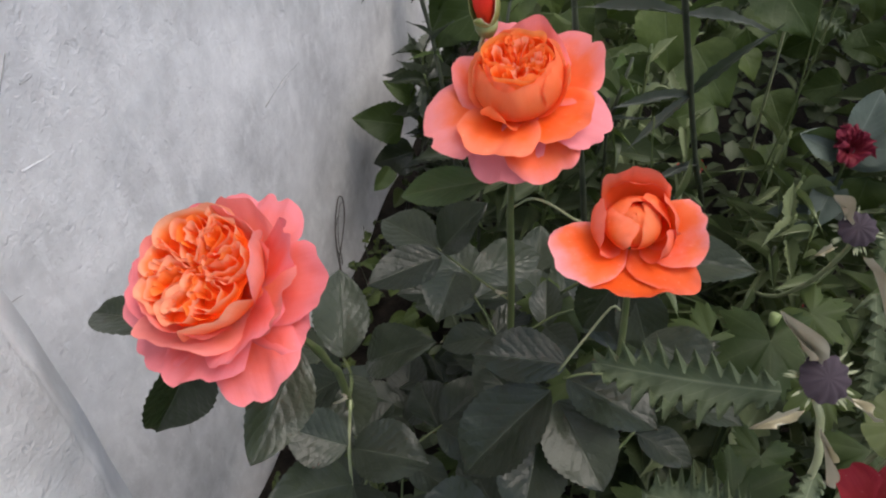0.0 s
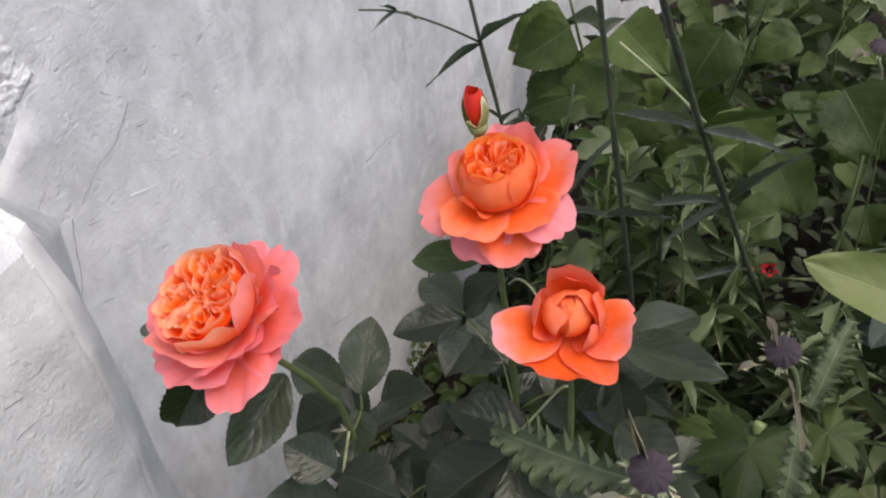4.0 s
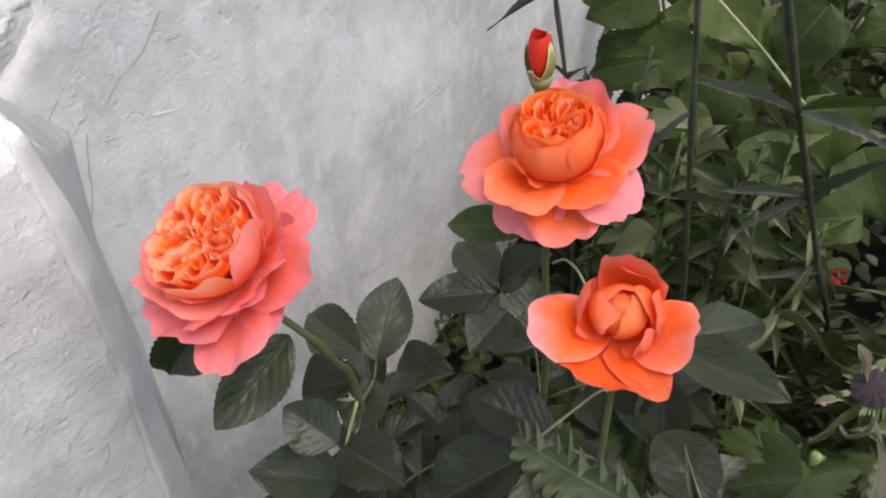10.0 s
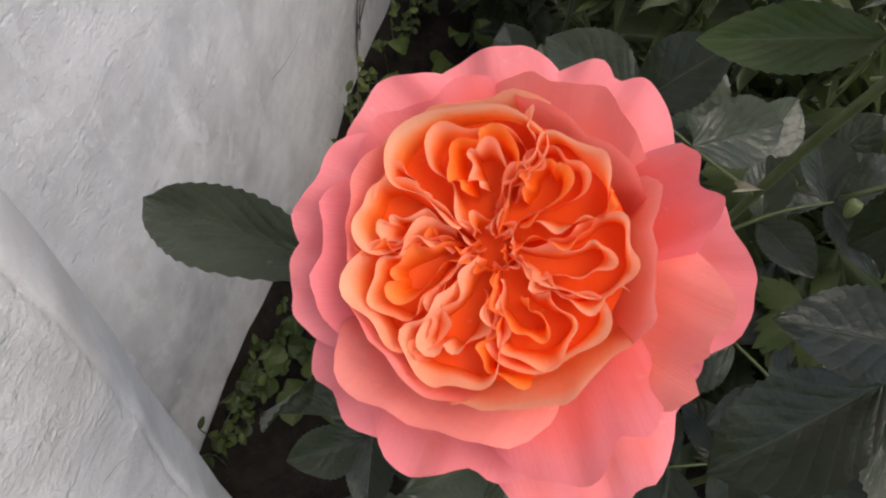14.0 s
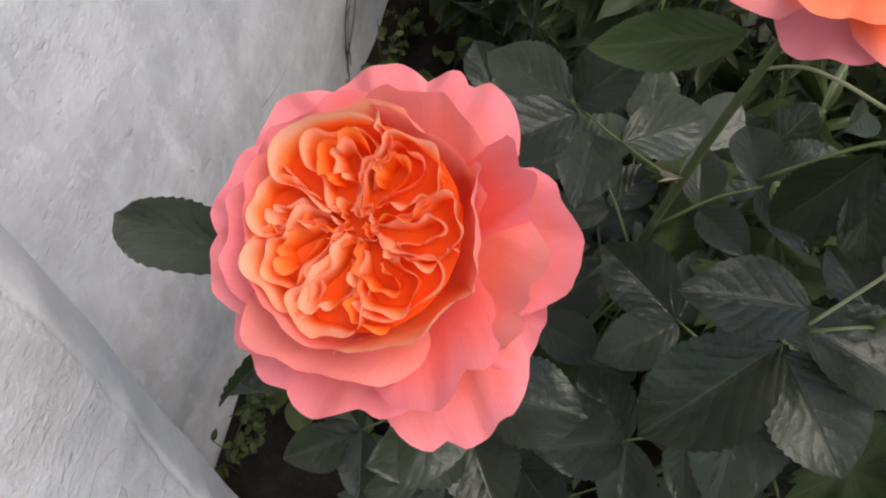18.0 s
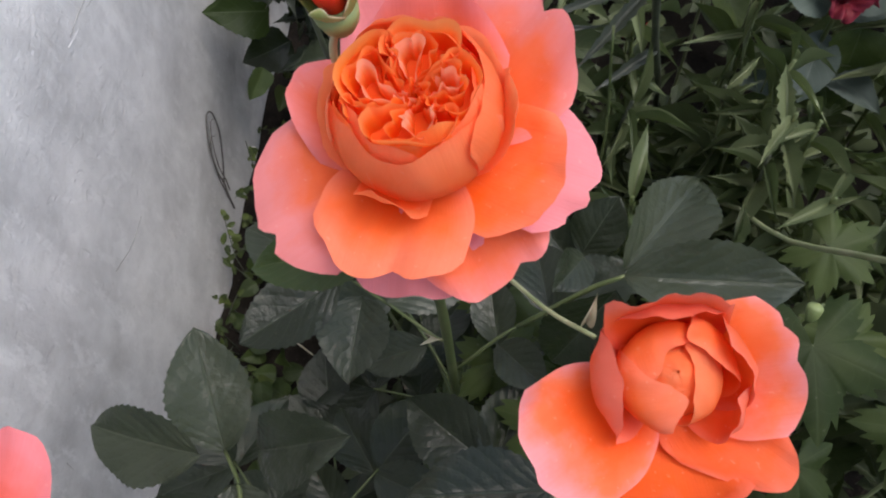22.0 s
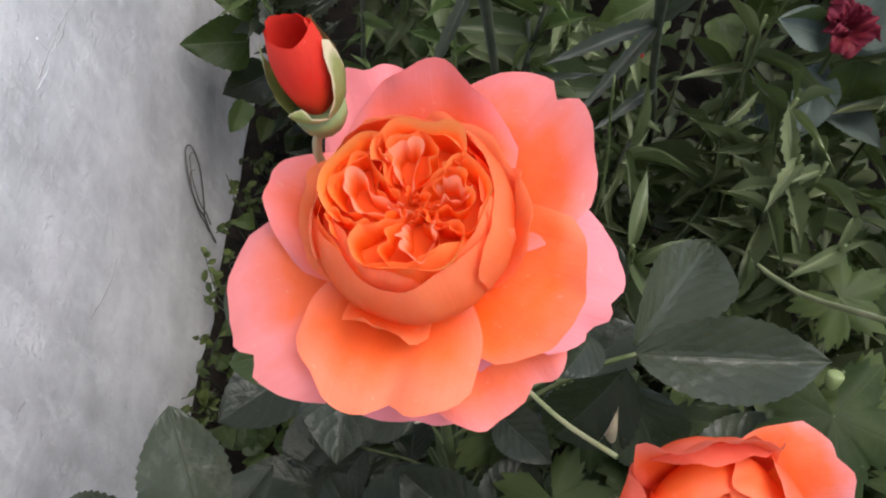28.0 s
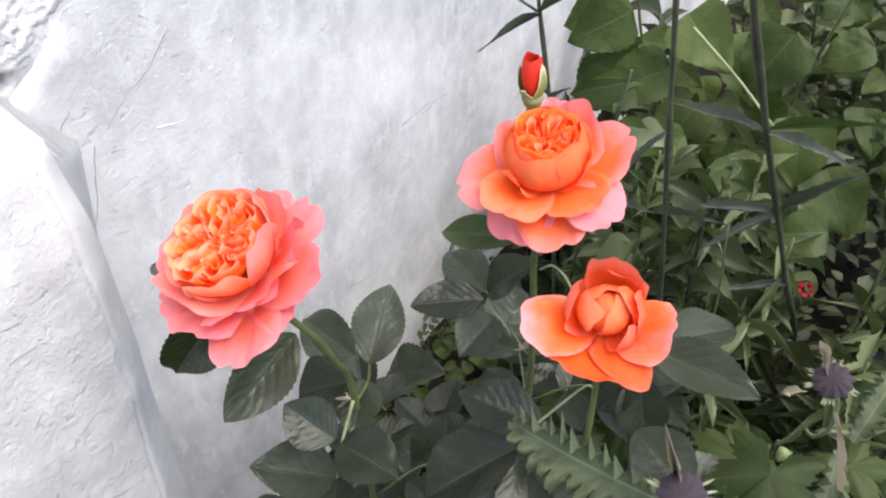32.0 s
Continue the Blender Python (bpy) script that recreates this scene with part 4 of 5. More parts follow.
stem_on(rose_a, [(0.264, -0.03, 0.57), (0.266, -0.05, 0.54), (0.27, -0.066, 0.51)], 0.0012, 0.001, "stem_pale", "leaf_stalk", 8)
stem_on(rose_a, [(0.257, -0.022, 0.55), (0.25, 0.0, 0.545), (0.236, 0.018, 0.535)], 0.0013, 0.001, "stem", "leaf_stalk", 8)

stem_on(rose_b, [(0.345, 0.085, -0.02), (0.346, 0.082, 0.3), (0.346, 0.076, 0.57), (0.346, 0.066, 0.68), (0.35, 0.064, 0.747)], 0.0032, 0.0019, n=22, knobs=((0.87, 0.35),))
stem_on(rose_b, [(0.346, 0.076, 0.664), (0.358, 0.067, 0.684), (0.371, 0.058, 0.692), (0.388, 0.04, 0.703), (0.402, 0.028, 0.714)], 0.0008, 0.0008, "stem_pale", "flower_stalk")
stem_on(rose_b, [(0.43, -0.01, -0.02), (0.428, -0.008, 0.4), (0.425, 0.0, 0.62), (0.42, 0.008, 0.718)], 0.003, 0.0016)
stem_on(rose_b, [(0.346, 0.068, 0.70), (0.335, 0.078, 0.74), (0.325, 0.08, 0.77), (0.3275, 0.081, 0.787)], 0.0013, 0.0011, "stem_pale", "flower_stalk")
rose_leaves(rose_b, [
    ((0.286, 0.104, 0.563), (0.240, 0.067, 0.560), 0.042, (0.1, -0.3, 1)),
    ((0.281, 0.112, 0.561), (0.228, 0.136, 0.554), 0.042, (0.1, -0.3, 1)),
    ((0.284, 0.112, 0.561), (0.315, 0.132, 0.600), 0.042, (-0.3, -0.5, 0.8)),
    ((0.298, 0.101, 0.552), (0.297, 0.053, 0.551), 0.042, (0, -0.3, 1)),
    ((0.313, 0.094, 0.562), (0.357, 0.128, 0.556), 0.040, (-0.1, -0.4, 0.9)),
    ((0.396, -0.002, 0.624), (0.341, -0.010, 0.626), 0.040, (0, -0.2, 1)),
    ((0.390, -0.016, 0.615), (0.348, -0.059, 0.568), 0.054, (0, -0.1, 1)),
    ((0.398, -0.004, 0.612), (0.454, -0.022, 0.608), 0.050, (0, -0.1, 1)),
    ((0.395, -0.015, 0.603), (0.430, -0.058, 0.590), 0.050, (0, -0.1, 1)),
    ((0.388, -0.018, 0.590), (0.388, -0.080, 0.560), 0.050, (0, -0.1, 1)),
    ((0.424, 0.090, 0.624), (0.498, 0.090, 0.628), 0.038, (0.1, -0.4, 0.9)),
    ((0.424, 0.094, 0.622), (0.462, 0.152, 0.605), 0.038, (0, -0.4, 0.9)),
    ((0.421, 0.086, 0.618), (0.398, 0.072, 0.556), 0.044, (0.2, -0.4, 0.9)),
    ((0.425, 0.084, 0.600), (0.445, 0.060, 0.560), 0.040, (0, -0.4, 0.9)),
    ((0.440, 0.050, 0.590), (0.490, 0.030, 0.585), 0.046, (0, -0.3, 1)),
    ((0.405, 0.090, 0.640), (0.392, 0.070, 0.648), 0.020, (0, -0.5, 0.9)),
])
leaf_on(rose_b, ROSE_LEAF, "leaf_fresh", (0.334, 0.067, 0.694), (0.279, 0.060, 0.674), 0.023, (0, -0.6, 0.8), label="lighter young leaf", pick=1)
stem_on(rose_b, [(0.346, 0.076, 0.565), (0.340, 0.075, 0.571), (0.314, 0.094, 0.561), (0.280, 0.113, 0.561)], 0.0010, 0.0008, "stem", "leaf_stalk", 10)
stem_on(rose_b, [(0.38, 0.08, 0.58), (0.41, 0.088, 0.612), (0.424, 0.09, 0.624)], 0.0013, 0.001, "stem", "leaf_stalk", 8)
stem_on(rose_b, [(0.425, 0.0, 0.62), (0.41, -0.008, 0.63), (0.396, -0.012, 0.625)], 0.0010, 0.0008, "stem", "leaf_stalk", 8)


# ---------------------------------------------------------------- cracks, wire and creeper on the wall
def on_wall(y, z, out=0.0004):
    return (wall_bulge(y, z) + rubble(y, z) + 0.012 * math.exp(-max(z, 0) / 0.05) + out, y, z)


wall_ob = bpy.data.objects["wall_west"]
CRACKS = [[(0.082, 0.719), (0.064, 0.703), (0.049, 0.693), (0.031, 0.688), (0.019, 0.68), (0.006, 0.669)],
          [(-0.008, 0.664), (-0.013, 0.651), (-0.018, 0.636), (-0.026, 0.611), (-0.035, 0.593), (-0.044, 0.566), (-0.047, 0.547)],
          [(0.355, 0.442), (0.375, 0.442), (0.413, 0.438), (0.456, 0.426)],
          [(0.078, 0.758), (0.086, 0.761), (0.09, 0.761)],
          [(0.422, 0.433), (0.407, 0.431), (0.393, 0.435)],
          [(0.225, 0.264), (0.264, 0.247), (0.294, 0.246)],
          [(0.047, 0.257), (0.044, 0.243)],
          [(-0.064, 0.371), (-0.064, 0.333)],
          [(0.08, 0.694), (0.086, 0.692), (0.093, 0.691)],
          [(-0.033, 0.684), (-0.026, 0.692), (-0.016, 0.701)],
          [(0.062, 0.741), (0.069, 0.733)],
          [(0.003, 0.648), (0.015, 0.643)],
          [(-0.019, 0.573), (-0.008, 0.567)]]
RIDGES = [[(0.046, 0.643), (0.057, 0.639), (0.067, 0.635), (0.08, 0.632)], [(0.345, 0.439), (0.371, 0.434)], [(0.379, 0.46), (0.384, 0.438), (0.406, 0.438)]]
for line in RIDGES:
    dense = spline([on_wall(y, z, -0.0002) for y, z in line], 12)
    part("plaster_ridge", tube("plaster_ridge", dense, 0.0009, 0.0004, 14, 6), "plaster", wall_ob)
for line in CRACKS:
    pts = [on_wall(y, z, 0.0) for y, z in line]
    dense = spline(pts, 5 * len(pts))
    dense = [Vector(on_wall(p.y + 0.0012 * noise.noise(p * 160), p.z + 0.0012 * noise.noise(p * 140 + Vector((3, 1, 7))), 0.0)) for p in dense]
    part("crack", tube("crack", dense, 0.0006, 0.0002, 6 * len(pts), 5), "crack", wall_ob)

# flaking edges in the wash of the buttress
pier = bpy.data.objects["buttress"]
FLAKES = [[(-0.157, 0.563), (-0.150, 0.566), (-0.141, 0.569), (-0.135, 0.565), (-0.128, 0.558)], [(-0.137, 0.497), (-0.145, 0.493), (-0.152, 0.495), (-0.159, 0.500)],
          [(-0.177, 0.478), (-0.165, 0.479), (-0.151, 0.471), (-0.137, 0.466)], [(-0.181, 0.504), (-0.173, 0.503)], [(-0.223, 0.597), (-0.216, 0.594), (-0.213, 0.589)],
          [(-0.149, 0.536), (-0.143, 0.535), (-0.147, 0.523), (-0.155, 0.514)], [(-0.160, 0.564), (-0.166, 0.555)], [(-0.174, 0.602), (-0.168, 0.608)],
          [(-0.160, 0.682), (-0.151, 0.679), (-0.143, 0.678)], [(-0.168, 0.658), (-0.155, 0.658), (-0.148, 0.657)]]
bpy.context.view_layer.update()
for line in FLAKES:
    dense = []
    for p in spline([(0, y, z) for y, z in line], 6 * len(line)):
        hit, at, nrm, _ = pier.ray_cast((0.4, p.y + 0.0012 * noise.noise(p * 170), p.z + 0.0012 * noise.noise(p * 150)), (-1, 0, 0))
        if hit:
            dense.append(at)
    part("crack", tube("crack", dense, 0.0006, 0.0002, 6 * len(line), 5), "crack", pier)

# rough bare stones where the plaster has fallen off above the buttress
sv, n_s = [], 190
for a in range(n_s):
    for b in range(n_s):
        y, z = -0.33 + 0.36 * a / (n_s - 1), 0.69 + 0.30 * b / (n_s - 1)
        p = Vector((y * 30, z * 30, 1.5))
        edge = min(1.0, (0.03 - y) / 0.03 + 0.5 * noise.noise(p * 0.8), (z - 0.762 - 0.7 * y) / 0.022 + 0.5 * noise.noise(p * 1.3))
        lump = 0.003 * noise.noise(p * 0.8) + 0.001 * noise.noise(p * 1.7) + 0.0014 * noise.noise(p * 3.6) + 0.0012 * noise.noise(p * 7.5) + 0.0006 * noise.noise(p * 14) - 0.006 * max(0.0, noise.noise(p * 6.5 + Vector((9, 2, 5))) - 0.3)
        x = wall_bulge(y, z) + (0.001 + lump if edge > 0 else -0.004) * min(1.0, max(0.25, edge * 1.5)) - 0.004 * (1 - max(0.0, edge))
        hole = math.exp(-(((y + 0.049) / 0.0045) ** 2 + ((z - 0.746) / 0.005) ** 2)) + 0.25 * math.exp(-(((y + 0.043) / 0.006) ** 2 + ((z - 0.726) / 0.005) ** 2))
        sv.append((x - 0.03 * hole, y, z))
stones = part("rough_stonework", mesh_from("rough_stonework", sv, grid_faces(n_s, n_s), smooth=True), "plaster_c", wall_ob, "rough whitewashed stones without plaster")

wire_pts = [on_wall(y, z, 0.004) for y, z in ((0.423, 0.03), (0.43, 0.055), (0.436, 0.073), (0.437, 0.10), (0.450, 0.138), (0.474, 0.163), (0.486, 0.152), (0.480, 0.12), (0.458, 0.09), (0.437, 0.073))]
wire = part("wire_loop", tube("wire_loop", wire_pts, 0.0012, 0.0009, 40, 6), "wire")
for off, k in ((0.006, 0.9), (-0.005, 0.8)):
    strand = [on_wall(0.423 + (y - 0.423) * k + off + 0.004 * noise.noise(Vector((z * 60, off * 900, 2))), 0.05 + (z - 0.05) * k, 0.005) for _, y, z in wire_pts[1:7]]
    part("strand", tube("strand", strand, 0.0009, 0.0005, 30, 5), "wire", wire)
tagged(wire, "thin rusty wire loop hanging on the white wall", "wire")

creeper = thing("creeper", (0.03, 0.2, 0.0), "small-leaved green creeper at the foot of the wall", "creeper")
rng = random.Random(5)
for i in range(64):
    y = rng.uniform(-0.10, 0.60)
    h = rng.uniform(0.03, 0.12)
    p = [(0.05, y, 0.0), (0.04 + rng.uniform(-0.01, 0.02), y + rng.uniform(-0.02, 0.02), h * 0.6), (0.03 + rng.uniform(-0.01, 0.05), y + rng.uniform(-0.03, 0.03), h)]
    stem_on(creeper, p, 0.0009, 0.0006, "stem_dark", "stem", 6, seg=5)
    for q in range(7):
        c = Vector(p[1]).lerp(Vector(p[2]), rng.random())
        t = c + Vector((rng.uniform(-0.2, 1), rng.uniform(-1, 1), rng.uniform(-0.3, 0.7))).normalized() * rng.uniform(0.007, 0.016)
        leaf_on(creeper, CREEPER_LEAF, "moss", c, t, rng.uniform(0.005, 0.009), (rng.uniform(0, 0.8), rng.uniform(-0.8, 0.2), 1))


ivy = thing("wall_foot_plant", (0.1, 0.3, 0.0), "dark low leaves crowding the foot of the wall", "plant")
for i in range(150):
    y = rng.uniform(-0.02, 0.62)
    c = Vector((rng.uniform(0.06, 0.2), y, rng.uniform(0.02, 0.07 + 0.14 * max(0, y - 0.1))))
    d = Vector((rng.uniform(-0.8, 0.8), rng.uniform(-1, 0.4), rng.uniform(-0.3, 0.4))).normalized()
    L = rng.uniform(0.018, 0.042)
    leaf_on(ivy, HEART_LEAF if i % 3 else CREEPER_LEAF, "leaf_heart" if i % 4 else "moss", c, c + d * L, L * 0.75, (0.3, -0.4, 1))


# ---------------------------------------------------------------- lower rose foliage
def compound_leaf(bush, root, tip, size, rng, material="rose_leaf"):
    """A rose leaf: stalk with a pair or two of leaflets and one at its end."""
    root, tip = Vector(root), Vector(tip)
    mid = root.lerp(tip, 0.5) + Vector((0, 0, 0.012))
    stem_on(bush, [root, mid, tip], 0.0012, 0.0008, "stem", "leaf_stalk", 8, seg=5)
    d = (tip - root).normalized()
    side = d.cross(Vector((0, 0, 1))).normalized()
    up = Vector((rng.uniform(-0.25, 0.25), -0.25 + rng.uniform(-0.2, 0.2), 1))
    leaf_on(bush, ROSE_LEAF, material, tip, tip + (d + Vector((0, 0, rng.uniform(-0.3, 0.1)))) * size * 1.1, size * 0.72, up)
    for f, k in ((0.95, 0.9), (0.45, 0.75)):
        c = root.lerp(tip, f)
        for sgn in (-1, 1):
            leaf_on(bush, ROSE_LEAF, material, c, c + (side * sgn + d * 0.35 + Vector((0, 0, rng.uniform(-0.35, 0.15)))) * size * k, size * 0.68 * k, up + side * sgn * -0.2)


rng = random.Random(21)
for root, tip, size in (((0.26, -0.02, 0.42), (0.21, 0.03, 0.44), 0.055), ((0.26, -0.02, 0.40), (0.30, 0.035, 0.43), 0.055), ((0.26, -0.02, 0.36), (0.20, -0.06, 0.36), 0.05), ((0.27, -0.02, 0.38), (0.31, -0.06, 0.42), 0.055),
                        ((0.27, -0.02, 0.30), (0.25, 0.08, 0.36), 0.055), ((0.265, -0.03, 0.46), (0.27, -0.09, 0.47), 0.05), ((0.26, -0.02, 0.26), (0.20, 0.02, 0.26), 0.05), ((0.26, -0.02, 0.28), (0.24, -0.1, 0.30), 0.05)):
    compound_leaf(rose_a, root, tip, size, rng)
for root, tip, size in (((0.346, 0.08, 0.46), (0.30, 0.14, 0.47), 0.055), ((0.346, 0.08, 0.44), (0.37, 0.15, 0.47), 0.055), ((0.346, 0.08, 0.40), (0.28, 0.10, 0.38), 0.055), ((0.43, -0.01, 0.48), (0.37, 0.03, 0.50), 0.055),
                        ((0.43, -0.01, 0.46), (0.45, -0.07, 0.49), 0.05), ((0.43, -0.01, 0.44), (0.36, -0.04, 0.47), 0.055), ((0.43, -0.01, 0.52), (0.47, 0.05, 0.53), 0.05), ((0.346, 0.08, 0.5), (0.40, 0.11, 0.53), 0.05),
                        ((0.346, 0.08, 0.38), (0.30, 0.17, 0.42), 0.05)):
    compound_leaf(rose_b, root, tip, size, rng)
for root, tip, size in (((0.346, 0.08, 0.36), (0.26, 0.19, 0.40), 0.055), ((0.346, 0.08, 0.33), (0.34, 0.2, 0.42), 0.055), ((0.43, -0.01, 0.36), (0.42, -0.1, 0.40), 0.055), ((0.43, -0.01, 0.3), (0.34, -0.07, 0.36), 0.05),
                        ((0.346, 0.08, 0.30), (0.22, 0.26, 0.33), 0.05), ((0.346, 0.08, 0.30), (0.42, 0.18, 0.46), 0.05)):
    compound_leaf(rose_b, root, tip, size, rng)
stem_on(rose_b, [(0.393, -0.012, 0.632), (0.405, 0.0, 0.655), (0.415, 0.01, 0.672), (0.42, 0.012, 0.668)], 0.0008, 0.0007, "stem_pale", "old_flower_stalk", 10)
for base, tip, w in (((0.400, 0.036, 0.705), (0.402, 0.040, 0.720), 0.004), ((0.338, 0.077, 0.566), (0.345, 0.07, 0.582), 0.006), ((0.263, -0.03, 0.572), (0.268, -0.036, 0.588), 0.006)):
    leaf_on(rose_b if base[0] > 0.3 else rose_a, LANCE_LEAF, "straw", base, tip, w, (0, -0.5, 1), "bract", "pale dry bract")


# ---------------------------------------------------------------- tall stems with whorled narrow leaves
SAW_LEAF = [blade("saw_leaf", ovate(0.38, 1.3, 0.9), 36, 4, 9, 0.2, 0.1, 0.1 + 0.1 * i, 0.02, 90 + i) for i in range(2)]


def tall_plant(points, r, nodes, label, leafmat="leaf_grey"):
    t = thing("tall_herb", points[0], label, "herb", "tall herbs")
    stem_on(t, points, r * 0.8, r * 0.6, "stem_dark", "stem", 26, tuple((f, 0.5) for f in (0.3, 0.55, 0.75)))
    for base, tip, w, mat in nodes:
        leaf_on(t, SAW_LEAF, mat or leafmat, base, tip, w * 0.5, (0.1, -0.5, 1))
    return t


tall_plant([(0.405, 0.345, -0.02), (0.375, 0.293, 0.4), (0.358, 0.265, 0.6), (0.34, 0.237, 0.8), (0.323, 0.209, 1.0)], 0.0032,
           [((0.352, 0.258, 0.57), (0.42, 0.25, 0.60), 0.014, None), ((0.352, 0.258, 0.57), (0.29, 0.27, 0.545), 0.014, None), ((0.352, 0.255, 0.66), (0.325, 0.22, 0.61), 0.012, None),
            ((0.35, 0.26, 0.78), (0.41, 0.25, 0.80), 0.012, None), ((0.35, 0.26, 0.78), (0.3, 0.3, 0.79), 0.012, None)], "tall dark-stemmed herb with narrow grey-green leaves")
tall_plant([(0.53, 0.5, -0.02), (0.5, 0.42, 0.3), (0.468, 0.345, 0.47), (0.445, 0.283, 0.601), (0.426, 0.224, 0.716), (0.405, 0.16, 0.85), (0.385, 0.1, 1.0)], 0.0035,
           [((0.426, 0.224, 0.714), (0.351, 0.228, 0.706), 0.016, None), ((0.427, 0.224, 0.714), (0.49, 0.25, 0.69), 0.016, None), ((0.427, 0.224, 0.716), (0.50, 0.22, 0.755), 0.011, "leaf_fresh"),
            ((0.445, 0.283, 0.601), (0.38, 0.25, 0.60), 0.018, None), ((0.445, 0.283, 0.601), (0.50, 0.30, 0.665), 0.017, None), ((0.445, 0.283, 0.60), (0.40, 0.24, 0.565), 0.015, None),
            ((0.405, 0.162, 0.85), (0.35, 0.2, 0.84), 0.014, None), ((0.405, 0.162, 0.85), (0.46, 0.17, 0.86), 0.013, None), ((0.47, 0.345, 0.47), (0.42, 0.3, 0.47), 0.016, None)], "tall leaning herb with a purplish stem and drooping leaves")
tc = tall_plant([(0.25, 0.35, -0.02), (0.24, 0.33, 0.3), (0.225, 0.312, 0.56), (0.206, 0.306, 0.685), (0.19, 0.30, 0.80), (0.178, 0.296, 0.9)], 0.0026,
           [((0.206, 0.306, 0.685), (0.197, 0.222, 0.691), 0.009, None), ((0.206, 0.306, 0.688), (0.262, 0.3, 0.735), 0.013, None), ((0.178, 0.25, 0.735), (0.17, 0.235, 0.75), 0.006, None),
            ((0.178, 0.224, 0.757), (0.168, 0.2, 0.75), 0.006, None), ((0.178, 0.224, 0.757), (0.176, 0.205, 0.772), 0.005, None), ((0.222, 0.31, 0.60), (0.205, 0.29, 0.63), 0.006, None),
            ((0.222, 0.31, 0.60), (0.245, 0.3, 0.63), 0.006, None), ((0.222, 0.31, 0.585), (0.2, 0.285, 0.59), 0.007, "leaf_fresh"), ((0.222, 0.31, 0.585), (0.24, 0.28, 0.6), 0.007, "leaf_fresh"),
            ((0.19, 0.3, 0.8), (0.14, 0.29, 0.82), 0.012, None), ((0.19, 0.3, 0.8), (0.235, 0.28, 0.83), 0.012, None)], "slender dark herb in front of the white wall")
stem_on(tc, [(0.206, 0.306, 0.687), (0.192, 0.265, 0.725), (0.178, 0.224, 0.757), (0.168, 0.19, 0.775)], 0.0012, 0.0008, "stem_dark", "side_stem", 10)

# pale thin stalks between them
stalks = thing("flower_stalk", (0.48, 0.3, 0.0), "thin pale green bare stalk among the leaves", "stalk", "bare stalks")
stem_on(stalks, [(0.43, 0.226, 0.718), (0.40, 0.218, 0.75), (0.367, 0.21, 0.78)], 0.001, 0.0007, "stem_pale", "stem", 10)
for a, b in (((0.49, 0.38, 0.0), (0.537, 0.31, 0.82)), ((0.56, 0.45, 0.0), (0.52, 0.38, 0.8)), ((0.40, 0.2, 0.3), (0.42, 0.24, 0.61)), ((0.552, 0.345, 0.0), (0.577, 0.395, 0.395))):
    st = thing("flower_stalk", a, "thin pale green bare stalk among the leaves", "stalk", "bare stalks")
    m = Vector(a).lerp(Vector(b), 0.5) + Vector((0.02, 0.03, 0))
    stem_on(st, [a, m, b], 0.0012, 0.0007, "stem", "stem", 12)


# ---------------------------------------------------------------- climber with heart-shaped leaves against the wall
climber = thing("climber", (0.3, 0.7, 0.0), "climber with broad dull green heart-shaped leaves", "climber")
rng = random.Random(33)
stem_on(climber, [(0.3, 0.7, -0.02), (0.28, 0.62, 0.3), (0.22, 0.55, 0.5), (0.2, 0.52, 0.62)], 0.003, 0.0015, "stem")
stem_on(climber, [(0.3, 0.7, -0.02), (0.36, 0.6, 0.35), (0.4, 0.52, 0.6), (0.42, 0.5, 0.72)], 0.003, 0.0015, "stem")
leaf_on(climber, HEART_LEAF, "leaf_heart", (0.215, 0.49, 0.60), (0.157, 0.462, 0.555), 0.062, (0.4, -0.8, 0.5))
leaf_on(climber, HEART_LEAF, "leaf_heart", (0.245, 0.48, 0.53), (0.170, 0.455, 0.495), 0.062, (0.1, -0.8, 0.7))
leaf_on(climber, HEART_LEAF, "leaf_heart", (0.27, 0.49, 0.55), (0.205, 0.47, 0.50), 0.06, (0.1, -0.8, 0.7))
for x, y, z, dx, dz in ((0.20, 0.52, 0.585, -0.6, -0.3), (0.235, 0.51, 0.535, -0.8, -0.4), (0.19, 0.53, 0.50, -0.4, -0.8), (0.33, 0.52, 0.60, 0.3, -0.7), (0.375, 0.51, 0.62, -0.3, -0.8), (0.36, 0.5, 0.47, 0.4, -0.6),
                         (0.41, 0.5, 0.54, 0.2, -0.8), (0.45, 0.5, 0.49, 0.5, -0.6), (0.29, 0.54, 0.48, -0.2, -0.8), (0.5, 0.48, 0.6, 0.5, -0.5), (0.27, 0.5, 0.61, 0.6, -0.3)):
    c = Vector((x, y, z))
    leaf_on(climber, HEART_LEAF, "leaf_heart", c, c + Vector((dx, -0.25, dz)).normalized() * 0.078, 0.066, (0.15, -0.85, 0.5))
for base, tip, w, mat in (((0.075, 0.575, 0.235), (0.008, 0.548, 0.258), 0.06, "leaf_heart"), ((0.09, 0.57, 0.19), (0.03, 0.55, 0.17), 0.055, "rose_leaf"), ((0.07, 0.52, 0.20), (0.05, 0.495, 0.17), 0.028, "leaf_fresh"),
                          ((0.12, 0.6, 0.28), (0.095, 0.575, 0.215), 0.045, "leaf_heart"), ((0.1, 0.56, 0.30), (0.06, 0.555, 0.33), 0.03, "leaf_heart")):
    leaf_on(climber, HEART_LEAF, mat, base, tip, w, (0.7, -0.5, 0.6))
